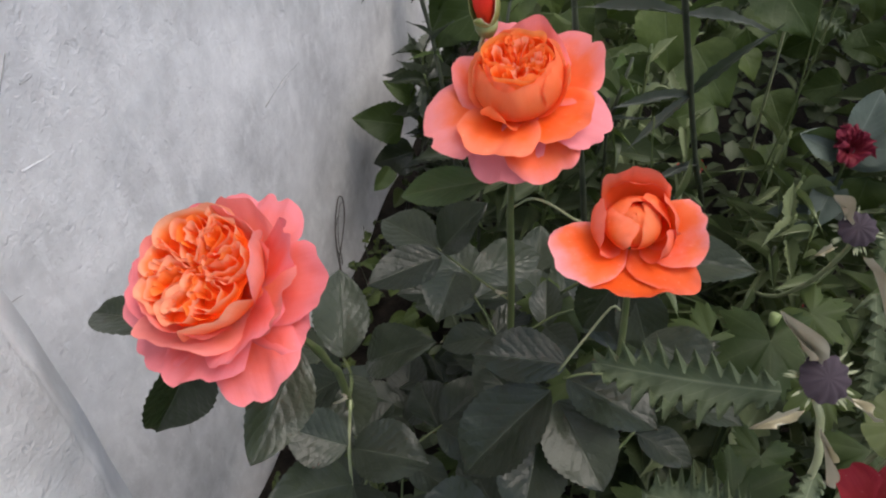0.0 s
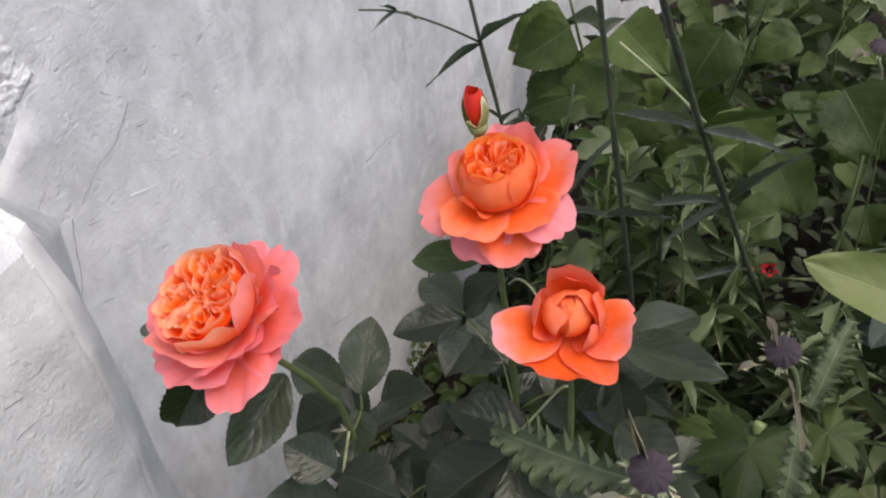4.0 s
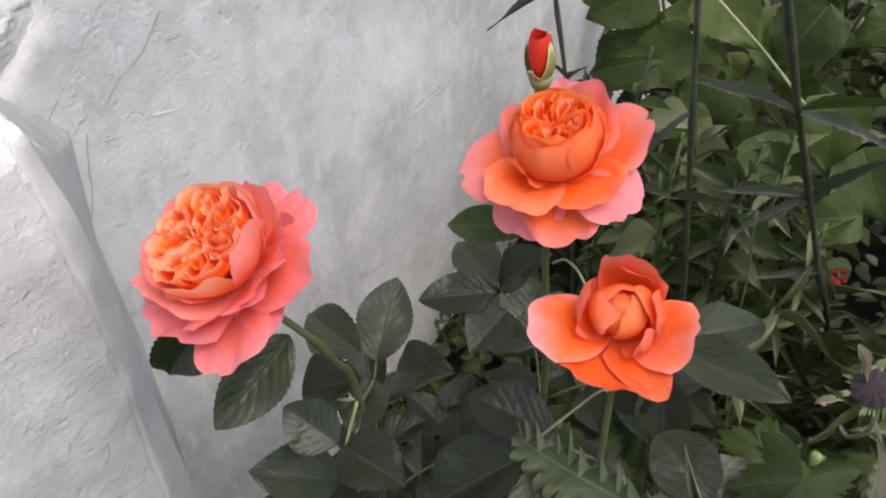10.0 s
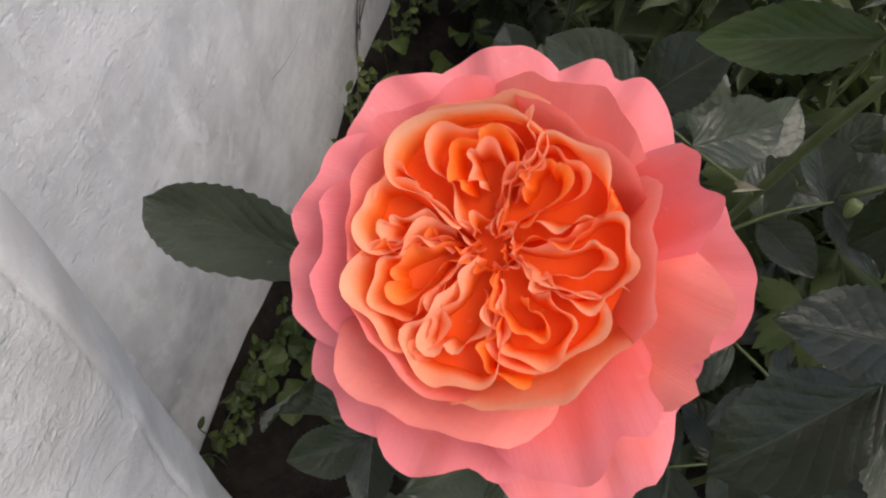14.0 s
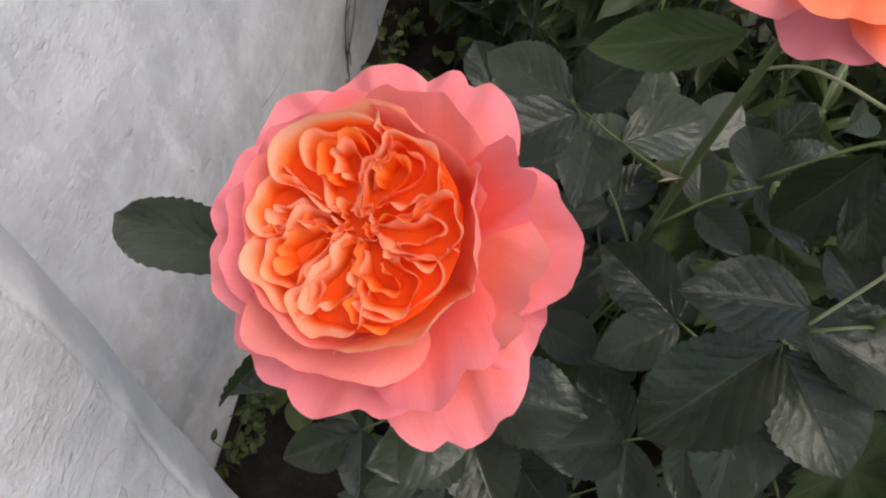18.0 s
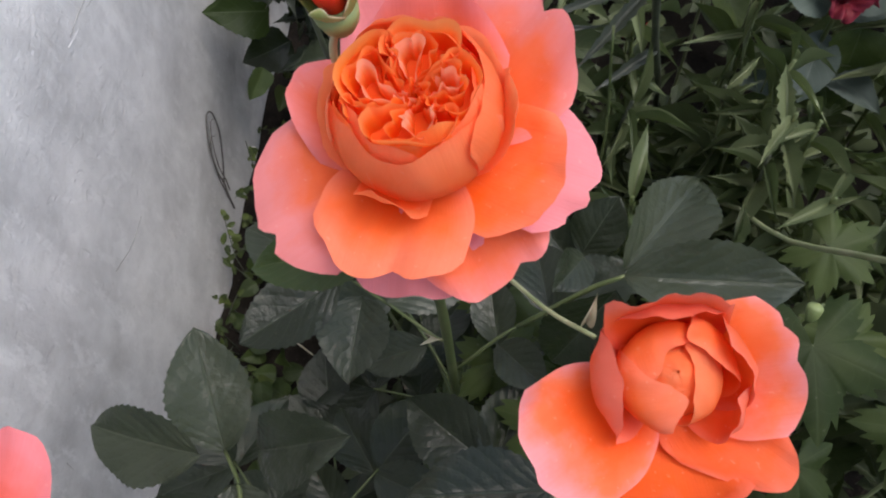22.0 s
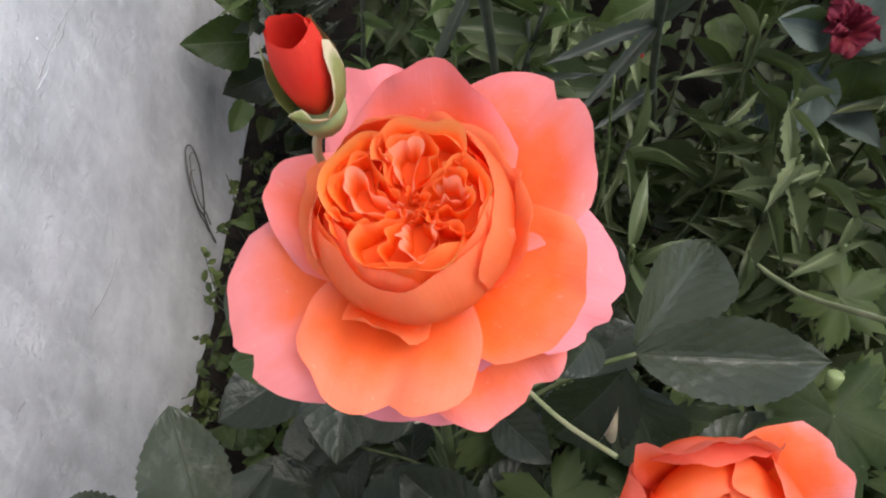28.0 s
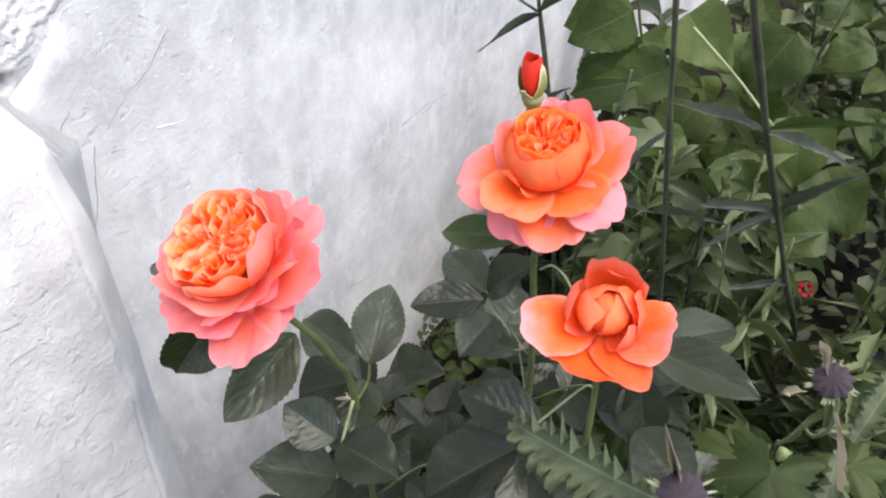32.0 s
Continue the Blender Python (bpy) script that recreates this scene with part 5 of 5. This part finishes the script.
for i in range(150):
    x, y = rng.uniform(0.22, 1.0), rng.uniform(0.42, 1.0)
    z = rng.uniform(0.28, 0.52 + 0.2 * min(1, (x - 0.15) * 2.2))
    size = rng.uniform(0.034, 0.06)
    c = Vector((x, y, z))
    d = Vector((rng.uniform(-1, 1), rng.uniform(-0.6, 0.2), rng.uniform(-0.8, 0.1))).normalized()
    leaf_on(climber, HEART_LEAF, "leaf_heart", c, c + d * size, size * rng.uniform(0.75, 0.95), (rng.uniform(-0.3, 0.5), -0.8, rng.uniform(0.4, 0.9)))


# ---------------------------------------------------------------- poppies gone to seed
def seed_head(plant, place, axis, r=0.0076):
    m = Matrix.Translation(place) @ frame_of(axis)
    n, verts = 22, []
    prof = [(0.3, -1.3), (0.55, -1.1), (0.85, -0.7), (1.0, -0.25), (1.02, 0.0), (0.95, 0.12)]
    for q, z in prof:
        for i in range(n):
            a = 2 * math.pi * i / n
            verts.append((r * q * math.cos(a), r * q * math.sin(a), r * z))
    body = mesh_from("seed_head", verts, grid_faces(n, len(prof), True) + [tuple(range(n - 1, -1, -1))])
    head = part("seed_head", body, "pod_skin", plant, "", m)
    verts, k = [(0, 0, r * 0.55)], 44
    for f, z in ((0.3, 0.5), (0.6, 0.42), (0.85, 0.28), (1.0, 0.12), (1.12, 0.0)):
        for i in range(k):
            a = 2 * math.pi * i / k
            ridge = 1 if i % 4 < 2 else 0
            q = f * (1.0 + 0.08 * ridge * f)
            verts.append((r * q * math.cos(a), r * q * math.sin(a), r * (z + 0.09 * ridge * f)))
    faces = [(0, 1 + i, 1 + (i + 1) % k) for i in range(k)]
    for j in range(4):
        for i in range(k):
            a, b = 1 + j * k + i, 1 + j * k + (i + 1) % k
            faces.append((a, a + k, b + k, b))
    part("cap", mesh_from("cap", verts, faces), "pod_cap", head, "dark purple ribbed cap", m)
    rg = random.Random(int(place[0] * 1000))
    for i in range(16):
        a = rg.uniform(0, 360)
        me = petal_mesh(a, r * rg.uniform(0.5, 0.95), r * 0.07, 70, rg.uniform(90, 150), 0.2, 0, 0.0004, 0, 0, r * 0.95, -r * 0.3, seed=i, nu=2, nv=5)
        part("stamen", me, "pod_skin", head, "", m)
    return head


CRUMPLED = [blade("crumpled_petal", ovate(0.6, 0.5, 0.8), 18, 6, 3, 0.25, 0.6, 0.5, 0.2, 95 + i, 0.8) for i in range(3)]


def poppy(points, place, axis, leaves, bits, label):
    p = thing("poppy", points[0], label, "poppy", "poppies")
    stem_on(p, points, 0.0019, 0.0014, "stem_pale", "stem", 18)
    seed_head(p, place, axis)
    for base, tip, w, up in leaves:
        leaf_on(p, POPPY_LEAF, "leaf_poppy", base, tip, w, up)
    for k, (base, tip, w, up) in enumerate(bits):
        b, d = Vector(base), Vector(tip) - Vector(base)
        leaf_on(p, CRUMPLED, "straw", b, b + d * 1.0, w * 0.4, up, "withered_petal", "curled cream withered petal", k % 3)
    return p


def jagged_leaf(seed):
    """Crumpled leaf cut into pointed lobes of uneven length, each ending in a spiny tooth."""
    rg = random.Random(seed)
    lobes, per = 11, 9
    rows, cols = lobes * per, 10
    size = [[rg.uniform(0.7, 1.1) for _ in range(lobes + 2)] for _ in range(2)]
    shift = (rg.random(), rg.random())
    verts, uvs = [], []
    for j in range(rows + 1):
        v = j / rows
        w = 0.5 * (0.12 + 0.88 * math.sin(math.pi * min(1, v * 0.9 + 0.1)) ** 0.7) * (1 if v < 0.97 else 0.3)
        for i in range(cols + 1):
            u = i / cols * 2 - 1
            k = 0 if u < 0 else 1
            q = v * lobes + shift[k]
            n, f = int(q), q - int(q)
            reach = size[k][n] * (0.28 + 0.72 * (1 - f) ** 1.2 if f > 0.12 else 0.3 + 5.5 * f)
            reach *= 1 - 0.12 * ((q * 3) % 1.0)
            x = u * w * (1 - (1 - reach) * abs(u) ** 1.2)
            y = v + 0.10 * abs(u) * reach
            z = 0.10 * abs(u) * w * 2 + 0.22 * (v - v * v) + 0.05 * math.sin(v * 21 + k * 2 + seed) * abs(u) + 0.05 * math.sin(q * 6.28 + u * 2) * u * u
            verts.append((x, y, z))
            uvs.append(((u + 1) / 2, v))
    return mesh_from("jagged_leaf", verts, grid_faces(cols + 1, rows + 1), uvs)


POPPY_LEAF = [jagged_leaf(50 + i) for i in range(3)]
poppy([(0.51, -0.10, -0.02), (0.508, -0.1, 0.4), (0.503, -0.093, 0.7), (0.497, -0.087, 0.755), (0.492, -0.082, 0.768)], (0.491, -0.081, 0.781), (0.15, -0.45, 0.88),
      [((0.484, -0.072, 0.753), (0.414, -0.070, 0.742), 0.042, (0, -0.7, 0.7)), ((0.503, -0.09, 0.73), (0.497, -0.118, 0.705), 0.024, (0, -0.6, 0.8)), ((0.505, -0.09, 0.66), (0.45, -0.08, 0.65), 0.05, (0, -0.3, 1)),
       ((0.505, -0.09, 0.6), (0.56, -0.12, 0.61), 0.05, (0, -0.3, 1))],
      [((0.489, -0.074, 0.772), (0.474, -0.062, 0.79), 0.008, (0, -0.5, 1)), ((0.487, -0.088, 0.768), (0.470, -0.098, 0.765), 0.012, (0.3, -0.3, 1)), ((0.494, -0.092, 0.766), (0.5, -0.106, 0.752), 0.008, (0, -0.5, 1)),
       ((0.499, -0.08, 0.772), (0.512, -0.086, 0.768), 0.009, (0, -0.5, 1))], "poppy gone to seed with withered petals and jagged leaves")
poppy([(0.53, 0.36, -0.02), (0.534, 0.304, 0.315), (0.54, 0.183, 0.491), (0.542, 0.13, 0.58), (0.533, 0.075, 0.675), (0.525, 0.05, 0.714)], (0.523, 0.045, 0.727), (-0.1, -0.4, 0.9),
      [((0.54, 0.03, 0.70), (0.548, -0.012, 0.655), 0.028, (0.2, -0.4, 1)), ((0.545, 0.045, 0.69), (0.55, 0.085, 0.72), 0.03, (0, -0.6, 0.8))],
      [((0.519, 0.047, 0.725), (0.51, 0.058, 0.735), 0.008, (0, -0.5, 1)), ((0.53, 0.036, 0.718), (0.546, 0.012, 0.694), 0.006, (0, -0.5, 1)), ((0.515, 0.036, 0.722), (0.505, 0.03, 0.718), 0.007, (0, -0.5, 1))],
      "poppy seed head with a dark cap on a pale bent stalk")


poppy([(0.55, 0.56, -0.02), (0.545, 0.54, 0.3), (0.53, 0.5, 0.58), (0.52, 0.47, 0.645)], (0.518, 0.465, 0.66), (0.0, -0.3, 0.95),
      [((0.53, 0.5, 0.58), (0.48, 0.47, 0.56), 0.03, (0, -0.5, 0.8)), ((0.535, 0.51, 0.55), (0.585, 0.48, 0.54), 0.03, (0, -0.5, 0.8))],
      [((0.512, 0.46, 0.652), (0.498, 0.452, 0.648), 0.008, (0, -0.5, 1)), ((0.525, 0.46, 0.652), (0.54, 0.45, 0.65), 0.008, (0, -0.5, 1))], "poppy seed head far back among the climber leaves")


# ---------------------------------------------------------------- lobed bright leaves (cranesbill) low between the roses
def cranesbill(root, leaves):
    c = thing("cranesbill", root, "bright green plant with deeply lobed toothed leaves", "cranesbill", "cranesbills")
    for at, d, size, up in leaves:
        at, d = Vector(at), Vector(d).normalized()
        stem_on(c, [root, Vector(root).lerp(at, 0.6) + Vector((0, 0.02, 0.03)), at], 0.0013, 0.001, "stem", "leaf_stalk", 8, seg=5)
        leaf_on(c, LOBED_LEAF, "leaf_lobed", at, at + d * size, size, up)
    return c


cranesbill((0.54, 0.14, 0.0), [((0.523, 0.088, 0.562), (0.1, -0.9, -0.2), 0.047, (0, -0.4, 1)), ((0.575, 0.19, 0.47), (0.7, -0.5, -0.1), 0.036, (0, -0.4, 1)), ((0.59, 0.14, 0.44), (0.3, -0.9, -0.2), 0.038, (0, -0.3, 1)),
                               ((0.50, 0.16, 0.45), (-0.5, -0.8, -0.2), 0.045, (0, -0.3, 1)), ((0.54, 0.05, 0.47), (-0.2, -1, -0.2), 0.036, (0.2, -0.3, 1)), ((0.62, 0.08, 0.46), (0.6, -0.8, -0.2), 0.045, (0, -0.3, 1))])
cranesbill((0.38, 0.12, 0.0), [((0.372, 0.135, 0.49), (-0.3, -0.9, -0.1), 0.036, (0, -0.4, 1)), ((0.372, 0.088, 0.5), (0.3, -1, -0.1), 0.034, (0, -0.3, 1)), ((0.40, 0.05, 0.52), (0.4, -0.8, -0.2), 0.036, (0, -0.3, 1)),
                               ((0.42, 0.1, 0.5), (0.8, -0.3, -0.1), 0.036, (0, -0.4, 1)), ((0.33, 0.02, 0.42), (-0.2, -0.9, -0.2), 0.04, (0, -0.3, 1))])
cranesbill((0.47, -0.06, 0.0), [((0.470, -0.03, 0.51), (0.3, -0.9, -0.2), 0.04, (0, -0.3, 1)), ((0.51, -0.02, 0.54), (0.8, -0.4, -0.1), 0.042, (0, -0.4, 1)), ((0.44, -0.1, 0.5), (-0.3, -0.9, -0.2), 0.042, (0, -0.3, 1)),
                                ((0.53, -0.07, 0.55), (0.5, -0.8, -0.2), 0.045, (0, -0.3, 1))])
for x, y, z in ((0.524, 0.106, 0.568), (0.402, 0.1, 0.55)):
    b = part("flower_bud", hip("flower_bud", 0.004, 0.009), "sepal", None, "", Matrix.Translation((x, y, z)) @ frame_of((0.1, 0.5, 0.8)))
    tagged(b, "small pale green flower bud on a thin stalk", "flower bud")
    part("stalk", tube("stalk", [(x, y - 0.002, z - 0.008), (x + 0.006, y + 0.005, z - 0.05), (x + 0.012, y + 0.02, 0.0)], 0.0009, 0.0012, 10, 5), "stem", b, "", None)
    b.children[0].matrix_parent_inverse = b.matrix_basis.inverted()


# ---------------------------------------------------------------- near plants: round leaves with red flowers, a yellow-green leaf
nast = thing("nasturtium", (0.59, -0.02, 0.0), "round-leaved plant with red flowers near the path", "nasturtium")
for x, y, z, r, up in ((0.542, -0.055, 0.72, 0.020, (0, -0.3, 1)), (0.572, -0.062, 0.722, 0.021, (0.1, -0.4, 1)), (0.565, -0.03, 0.70, 0.018, (0, -0.2, 1)), (0.592, -0.05, 0.69, 0.02, (0.2, -0.3, 1)), (0.616, 0.03, 0.72, 0.026, (-0.2, -0.3, 1)),
                       (0.63, -0.03, 0.70, 0.024, (0, -0.3, 1)), (0.60, 0.04, 0.62, 0.022, (0, -0.3, 1)), (0.66, 0.0, 0.66, 0.026, (0, -0.3, 1))):
    c = Vector((x, y, z))
    leaf_on(nast, ROUND_LEAF, "leaf_near" if z > 0.715 and x > 0.6 else "leaf_round", c, c + Vector((0.3, -1, -0.1)).normalized() * r, r, up)
    stem_on(nast, [c, (x + 0.01, y + 0.02, z - 0.15), (0.59, -0.02, 0.0)], 0.0012, 0.0014, "stem_pale", "leaf_stalk", 10, seg=5)
rng = random.Random(9)
for cx, cy, cz in ((0.548, -0.07, 0.664), (0.585, -0.062, 0.658), (0.612, -0.03, 0.666)):
    m = Matrix.Translation((cx, cy, cz)) @ frame_of((0.1, -0.4, 0.9))
    fl = part("flower", hip("flower", 0.002, 0.01), "deep_red", nast, "open dark red flower", m)
    for i in range(5):
        part("petal", petal_mesh(i * 72 + rng.uniform(-10, 10), 0.024, 0.011, 50, 95, 0.2, 0.05, 0.0015, 0.05, 0.03, seed=i), "deep_red", fl, "", m)
    stem_on(nast, [(cx, cy, cz - 0.008), (cx + 0.01, cy + 0.02, cz - 0.2), (0.59, -0.02, 0.0)], 0.0012, 0.0014, "stem_pale", "flower_stalk", 10, seg=5)
NEAR_LEAF = [blade("broad_leaf", ovate(0.45, 0.7, 0.6), 24, 10, 0, 0.0, 0.08, 0.12, 0.03, 70 + i) for i in range(2)]
shoot = thing("broad_leaf_shoot", (0.62, -0.05, 0.0), "shoot with one large yellow-green leaf", "shoot")
leaf_on(shoot, NEAR_LEAF, "leaf_near", (0.573, -0.008, 0.84), (0.519, -0.017, 0.856), 0.024, (-0.1, -0.55, 0.8), pick=0)
leaf_on(shoot, NEAR_LEAF, "leaf_near", (0.578, -0.006, 0.836), (0.604, -0.01, 0.788), 0.026, (-0.3, -0.75, 0.5), pick=1)
leaf_on(shoot, NEAR_LEAF, "leaf_near", (0.576, -0.006, 0.838), (0.632, 0.0, 0.84), 0.026, (0.1, -0.55, 0.8), pick=1)
stem_on(shoot, [(0.574, -0.007, 0.84), (0.585, -0.002, 0.8), (0.61, -0.03, 0.5), (0.62, -0.05, -0.02)], 0.0013, 0.003, "stem_pale", "stem", 16)


# ---------------------------------------------------------------- wilted dark flower with bluish leaves
wilt = thing("wilted_rose", (0.63, 0.44, 0.0), "rose with a wilted dark crimson bloom and bluish leaves", "rose bush")
m = Matrix.Translation((0.616, 0.417, 0.452)) @ frame_of((0.1, -0.3, 0.95))
fl = part("wilted_bloom", hip("wilted_bloom", 0.003, 0.012), "crimson", wilt, "wilted dark crimson bloom", m)
rng = random.Random(4)
for i in range(16):
    part("petal", petal_mesh(rng.uniform(0, 360), rng.uniform(0.016, 0.026), rng.uniform(0.008, 0.012), rng.uniform(0, 35), rng.uniform(30, 130), 0.4, 0.1, 0.005, 0.1, 0.12, seed=i), "crimson", fl, "", m)
stem_on(wilt, [(0.616, 0.417, 0.445), (0.622, 0.43, 0.3), (0.63, 0.44, -0.02)], 0.002, 0.003, "stem", n=12)
for a, b, w in (((0.61, 0.42, 0.44), (0.565, 0.42, 0.46), 0.034), ((0.62, 0.425, 0.45), (0.635, 0.47, 0.49), 0.036), ((0.622, 0.43, 0.44), (0.66, 0.42, 0.46), 0.036), ((0.62, 0.43, 0.4), (0.6, 0.37, 0.38), 0.036),
                ((0.62, 0.43, 0.42), (0.69, 0.45, 0.44), 0.036), ((0.622, 0.43, 0.36), (0.67, 0.37, 0.37), 0.036), ((0.62, 0.43, 0.34), (0.56, 0.4, 0.36), 0.034)):
    leaf_on(wilt, ROSE_LEAF, "leaf_blue", a, b, w, (0, -0.5, 1))
for x, y, z in ((0.466, 0.46, 0.357), (0.482, 0.465, 0.350), (0.70, 0.62, 0.36), (0.60, 0.30, 0.33)):
    m = Matrix.Translation((x, y, z)) @ frame_of((0.1, -0.5, 0.8))
    rf = part("red_flower", hip("red_flower", 0.0012, 0.006), "scarlet", None, "", m)
    tagged(rf, "small scarlet flower deep among the leaves", "flower", "scarlet flowers")
    for i in range(5):
        part("petal", petal_mesh(i * 72, 0.0065, 0.0032, 40, 85, 0.2, 0.05, 0.0006, 0.0, 0.02, seed=i, nu=6, nv=6), "scarlet", rf, "", m)
    st = part("stalk", tube("stalk", [(x, y, z - 0.006), (x + 0.01, y + 0.01, z * 0.5), (x + 0.015, y + 0.02, 0.0)], 0.0009, 0.0012, 10, 5), "stem", rf)


# ---------------------------------------------------------------- the mass of narrow-leaved plants behind
def leafy_plant(x, y, h, rng, kind, material, count, size, spread):
    p = thing("border_plant", (x, y, 0), "leafy border plant with narrow dull green leaves", "plant", "border plants")
    top = Vector((x + rng.uniform(-0.05, 0.05), y + rng.uniform(-0.07, 0.03), h))
    mid = Vector((x, y, 0)).lerp(top, 0.5) + Vector((rng.uniform(-0.02, 0.02), rng.uniform(-0.02, 0.02), 0))
    stem_on(p, [(x, y, -0.02), mid, top], 0.0026, 0.0015, "stem" if rng.random() < 0.6 else "stem_dark", "stem", 10, seg=6)
    for i in range(count):
        f = 0.3 + 0.7 * i / count
        c = Vector((x, y, 0)).lerp(mid, f * 2) if f < 0.5 else mid.lerp(top, f * 2 - 1)
        a = i * 2.4 + rng.uniform(-0.4, 0.4)
        el = rng.uniform(-0.35, 0.65)
        d = Vector((math.cos(a), math.sin(a) - 0.15, el)).normalized()
        L = size * rng.uniform(0.7, 1.25)
        leaf_on(p, kind, material, c, c + d * L, L * spread * rng.uniform(0.8, 1.2), (rng.uniform(-0.4, 0.4), rng.uniform(-0.7, 0.1), 1))
    return p


rng = random.Random(77)
placed = []
tries = 0
while len(placed) < 62 and tries < 4000:
    tries += 1
    x, y = rng.uniform(0.2, 1.25), rng.uniform(0.12, 1.35)
    if x < 0.27 and y < 0.5:
        continue
    if any((x - a) ** 2 + (y - b) ** 2 < 0.075 ** 2 for a, b in placed):
        continue
    if (x - 0.346) ** 2 + (y - 0.08) ** 2 < 0.004 or (x - 0.43) ** 2 + (y + 0.01) ** 2 < 0.004:
        continue
    placed.append((x, y))
    h = 0.30 + 0.16 * min(1, max(0, (x - 0.3) / 0.4)) + 0.10 * min(1, max(0, (y - 0.3) / 0.5)) + rng.uniform(-0.05, 0.06)
    # most plants further back are brightened through the lighter leaf colour
    tone = "leaf_pale" if y > 0.4 and rng.random() < 0.75 else "leaf_lance"
    if rng.random() < 0.7:
        leafy_plant(x, y, h, rng, LANCE_LEAF, tone, 30, 0.078, 0.145)
    else:
        leafy_plant(x, y, h, rng, TOOTHED_LEAF, tone, 18, 0.075, 0.34)
for x, y, h in ((0.47, 0.27, 0.45), (0.52, 0.33, 0.46), (0.56, 0.27, 0.44), (0.42, 0.33, 0.44), (0.50, 0.22, 0.42), (0.56, 0.36, 0.40), (0.68, 0.3, 0.46), (0.63, 0.24, 0.44), (0.46, 0.40, 0.46), (0.72, 0.38, 0.46)):
    leafy_plant(x, y, h + 0.02, rng, LANCE_LEAF if rng.random() < 0.7 else TOOTHED_LEAF, "leaf_pale", 46, 0.048, 0.16)
# plants nearest the wall take the dark rose-leaf colour in place of deep shade
for x, y, h in ((0.14, 0.52, 0.26), (0.17, 0.6, 0.36), (0.12, 0.68, 0.34), (0.2, 0.47, 0.34), (0.25, 0.52, 0.42), (0.18, 0.76, 0.42), (0.1, 0.85, 0.4), (0.27, 0.42, 0.38), (0.32, 0.36, 0.42), (0.24, 0.62, 0.46), (0.35, 0.44, 0.5), (0.4, 0.4, 0.54)):
    leafy_plant(x, y, h, rng, TOOTHED_LEAF if rng.random() < 0.5 else LANCE_LEAF, "rose_leaf" if x < 0.22 else "leaf_lance", 26, 0.06, 0.32)
for x, y, h in ((0.58, 0.2, 0.40), (0.64, 0.12, 0.46), (0.7, 0.02, 0.5), (0.66, -0.12, 0.46), (0.6, -0.16, 0.42), (0.52, -0.16, 0.40), (0.75, 0.15, 0.5), (0.48, 0.14, 0.38), (0.56, 0.08, 0.38), (0.8, -0.05, 0.5), (0.4, -0.14, 0.3), (0.3, -0.16, 0.2)):
    leafy_plant(x, y, h, rng, TOOTHED_LEAF, "leaf_lance", 22, 0.07, 0.36)


for x, y, h, tone, size, w in ((0.25, 0.335, 0.65, "leaf_fresh", 0.026, 0.22), (0.29, 0.36, 0.60, "leaf_fresh", 0.03, 0.2), (0.345, 0.38, 0.59, "leaf_fresh", 0.034, 0.2), (0.40, 0.385, 0.575, "leaf_pale", 0.036, 0.22),
                               (0.575, 0.27, 0.485, "leaf_pale", 0.05, 0.2), (0.55, 0.31, 0.49, "leaf_pale", 0.05, 0.18), (0.60, 0.225, 0.47, "leaf_pale", 0.05, 0.22), (0.62, 0.3, 0.48, "leaf_pale", 0.05, 0.2), (0.66, 0.35, 0.48, "leaf_fresh", 0.045, 0.2)):
    leafy_plant(x, y, h, rng, LANCE_LEAF if rng.random() < 0.6 else TOOTHED_LEAF, tone, 34, size, w)


# ---------------------------------------------------------------- low ground cover in the shade
def ground_cover():
    rg = random.Random(88)
    verts, faces, uvs = [], [], []
    for i in range(5200):
        x, y = rg.uniform(0.19, 1.5), rg.uniform(-0.3, 1.7)
        z = rg.uniform(0.01, 0.10 + 0.16 * min(1, max(0, (x - 0.15) / 0.3)))
        c = Vector((x, y, z))
        d = Vector((rg.uniform(-1, 1), rg.uniform(-1, 1), rg.uniform(-0.3, 0.5))).normalized()
        L = rg.uniform(0.015, 0.045)
        w = L * rg.uniform(0.18, 0.4)
        side = d.cross(Vector((rg.uniform(-0.4, 0.4), rg.uniform(-0.4, 0.4), 1))).normalized()
        nrm = side.cross(d)
        k = len(verts)
        for v, q in ((0, 0.05), (0.35, 1.0), (0.7, 0.8), (1.0, 0.03)):
            for u in (-1, 0, 1):
                verts.append(c + d * L * v + side * (w * q * u) + nrm * (L * (0.12 * abs(u) * q - 0.2 * v * v)))
                uvs.append(((u + 1) / 2, v))
        for j in range(3):
            for u in range(2):
                a = k + j * 3 + u
                faces.append((a, a + 1, a + 4, a + 3))
    ob = part("ground_cover", mesh_from("ground_cover", verts, faces, uvs), "leaf_lance")
    return tagged(ob, "dense low leaves in deep shade over the soil", "ground cover", kind="stuff")


ground_cover()
rng = random.Random(13)
for i in range(26):
    x, y = rng.uniform(0.1, 0.5), rng.uniform(-0.1, 0.6)
    a = rng.uniform(0, 6.28)
    c = Vector((x, y, 0.03))
    d = Vector((math.cos(a), math.sin(a), rng.uniform(0.0, 0.3))) * rng.uniform(0.03, 0.07)
    tw = part("dry_stalk", tube("dry_stalk", [c, c + d * 0.5 + Vector((0, 0, 0.004)), c + d], 0.0011, 0.0008, 6, 5), "straw")
    tagged(tw, "short dry straw-coloured stalk lying on the soil", "stalk", "dry stalks")
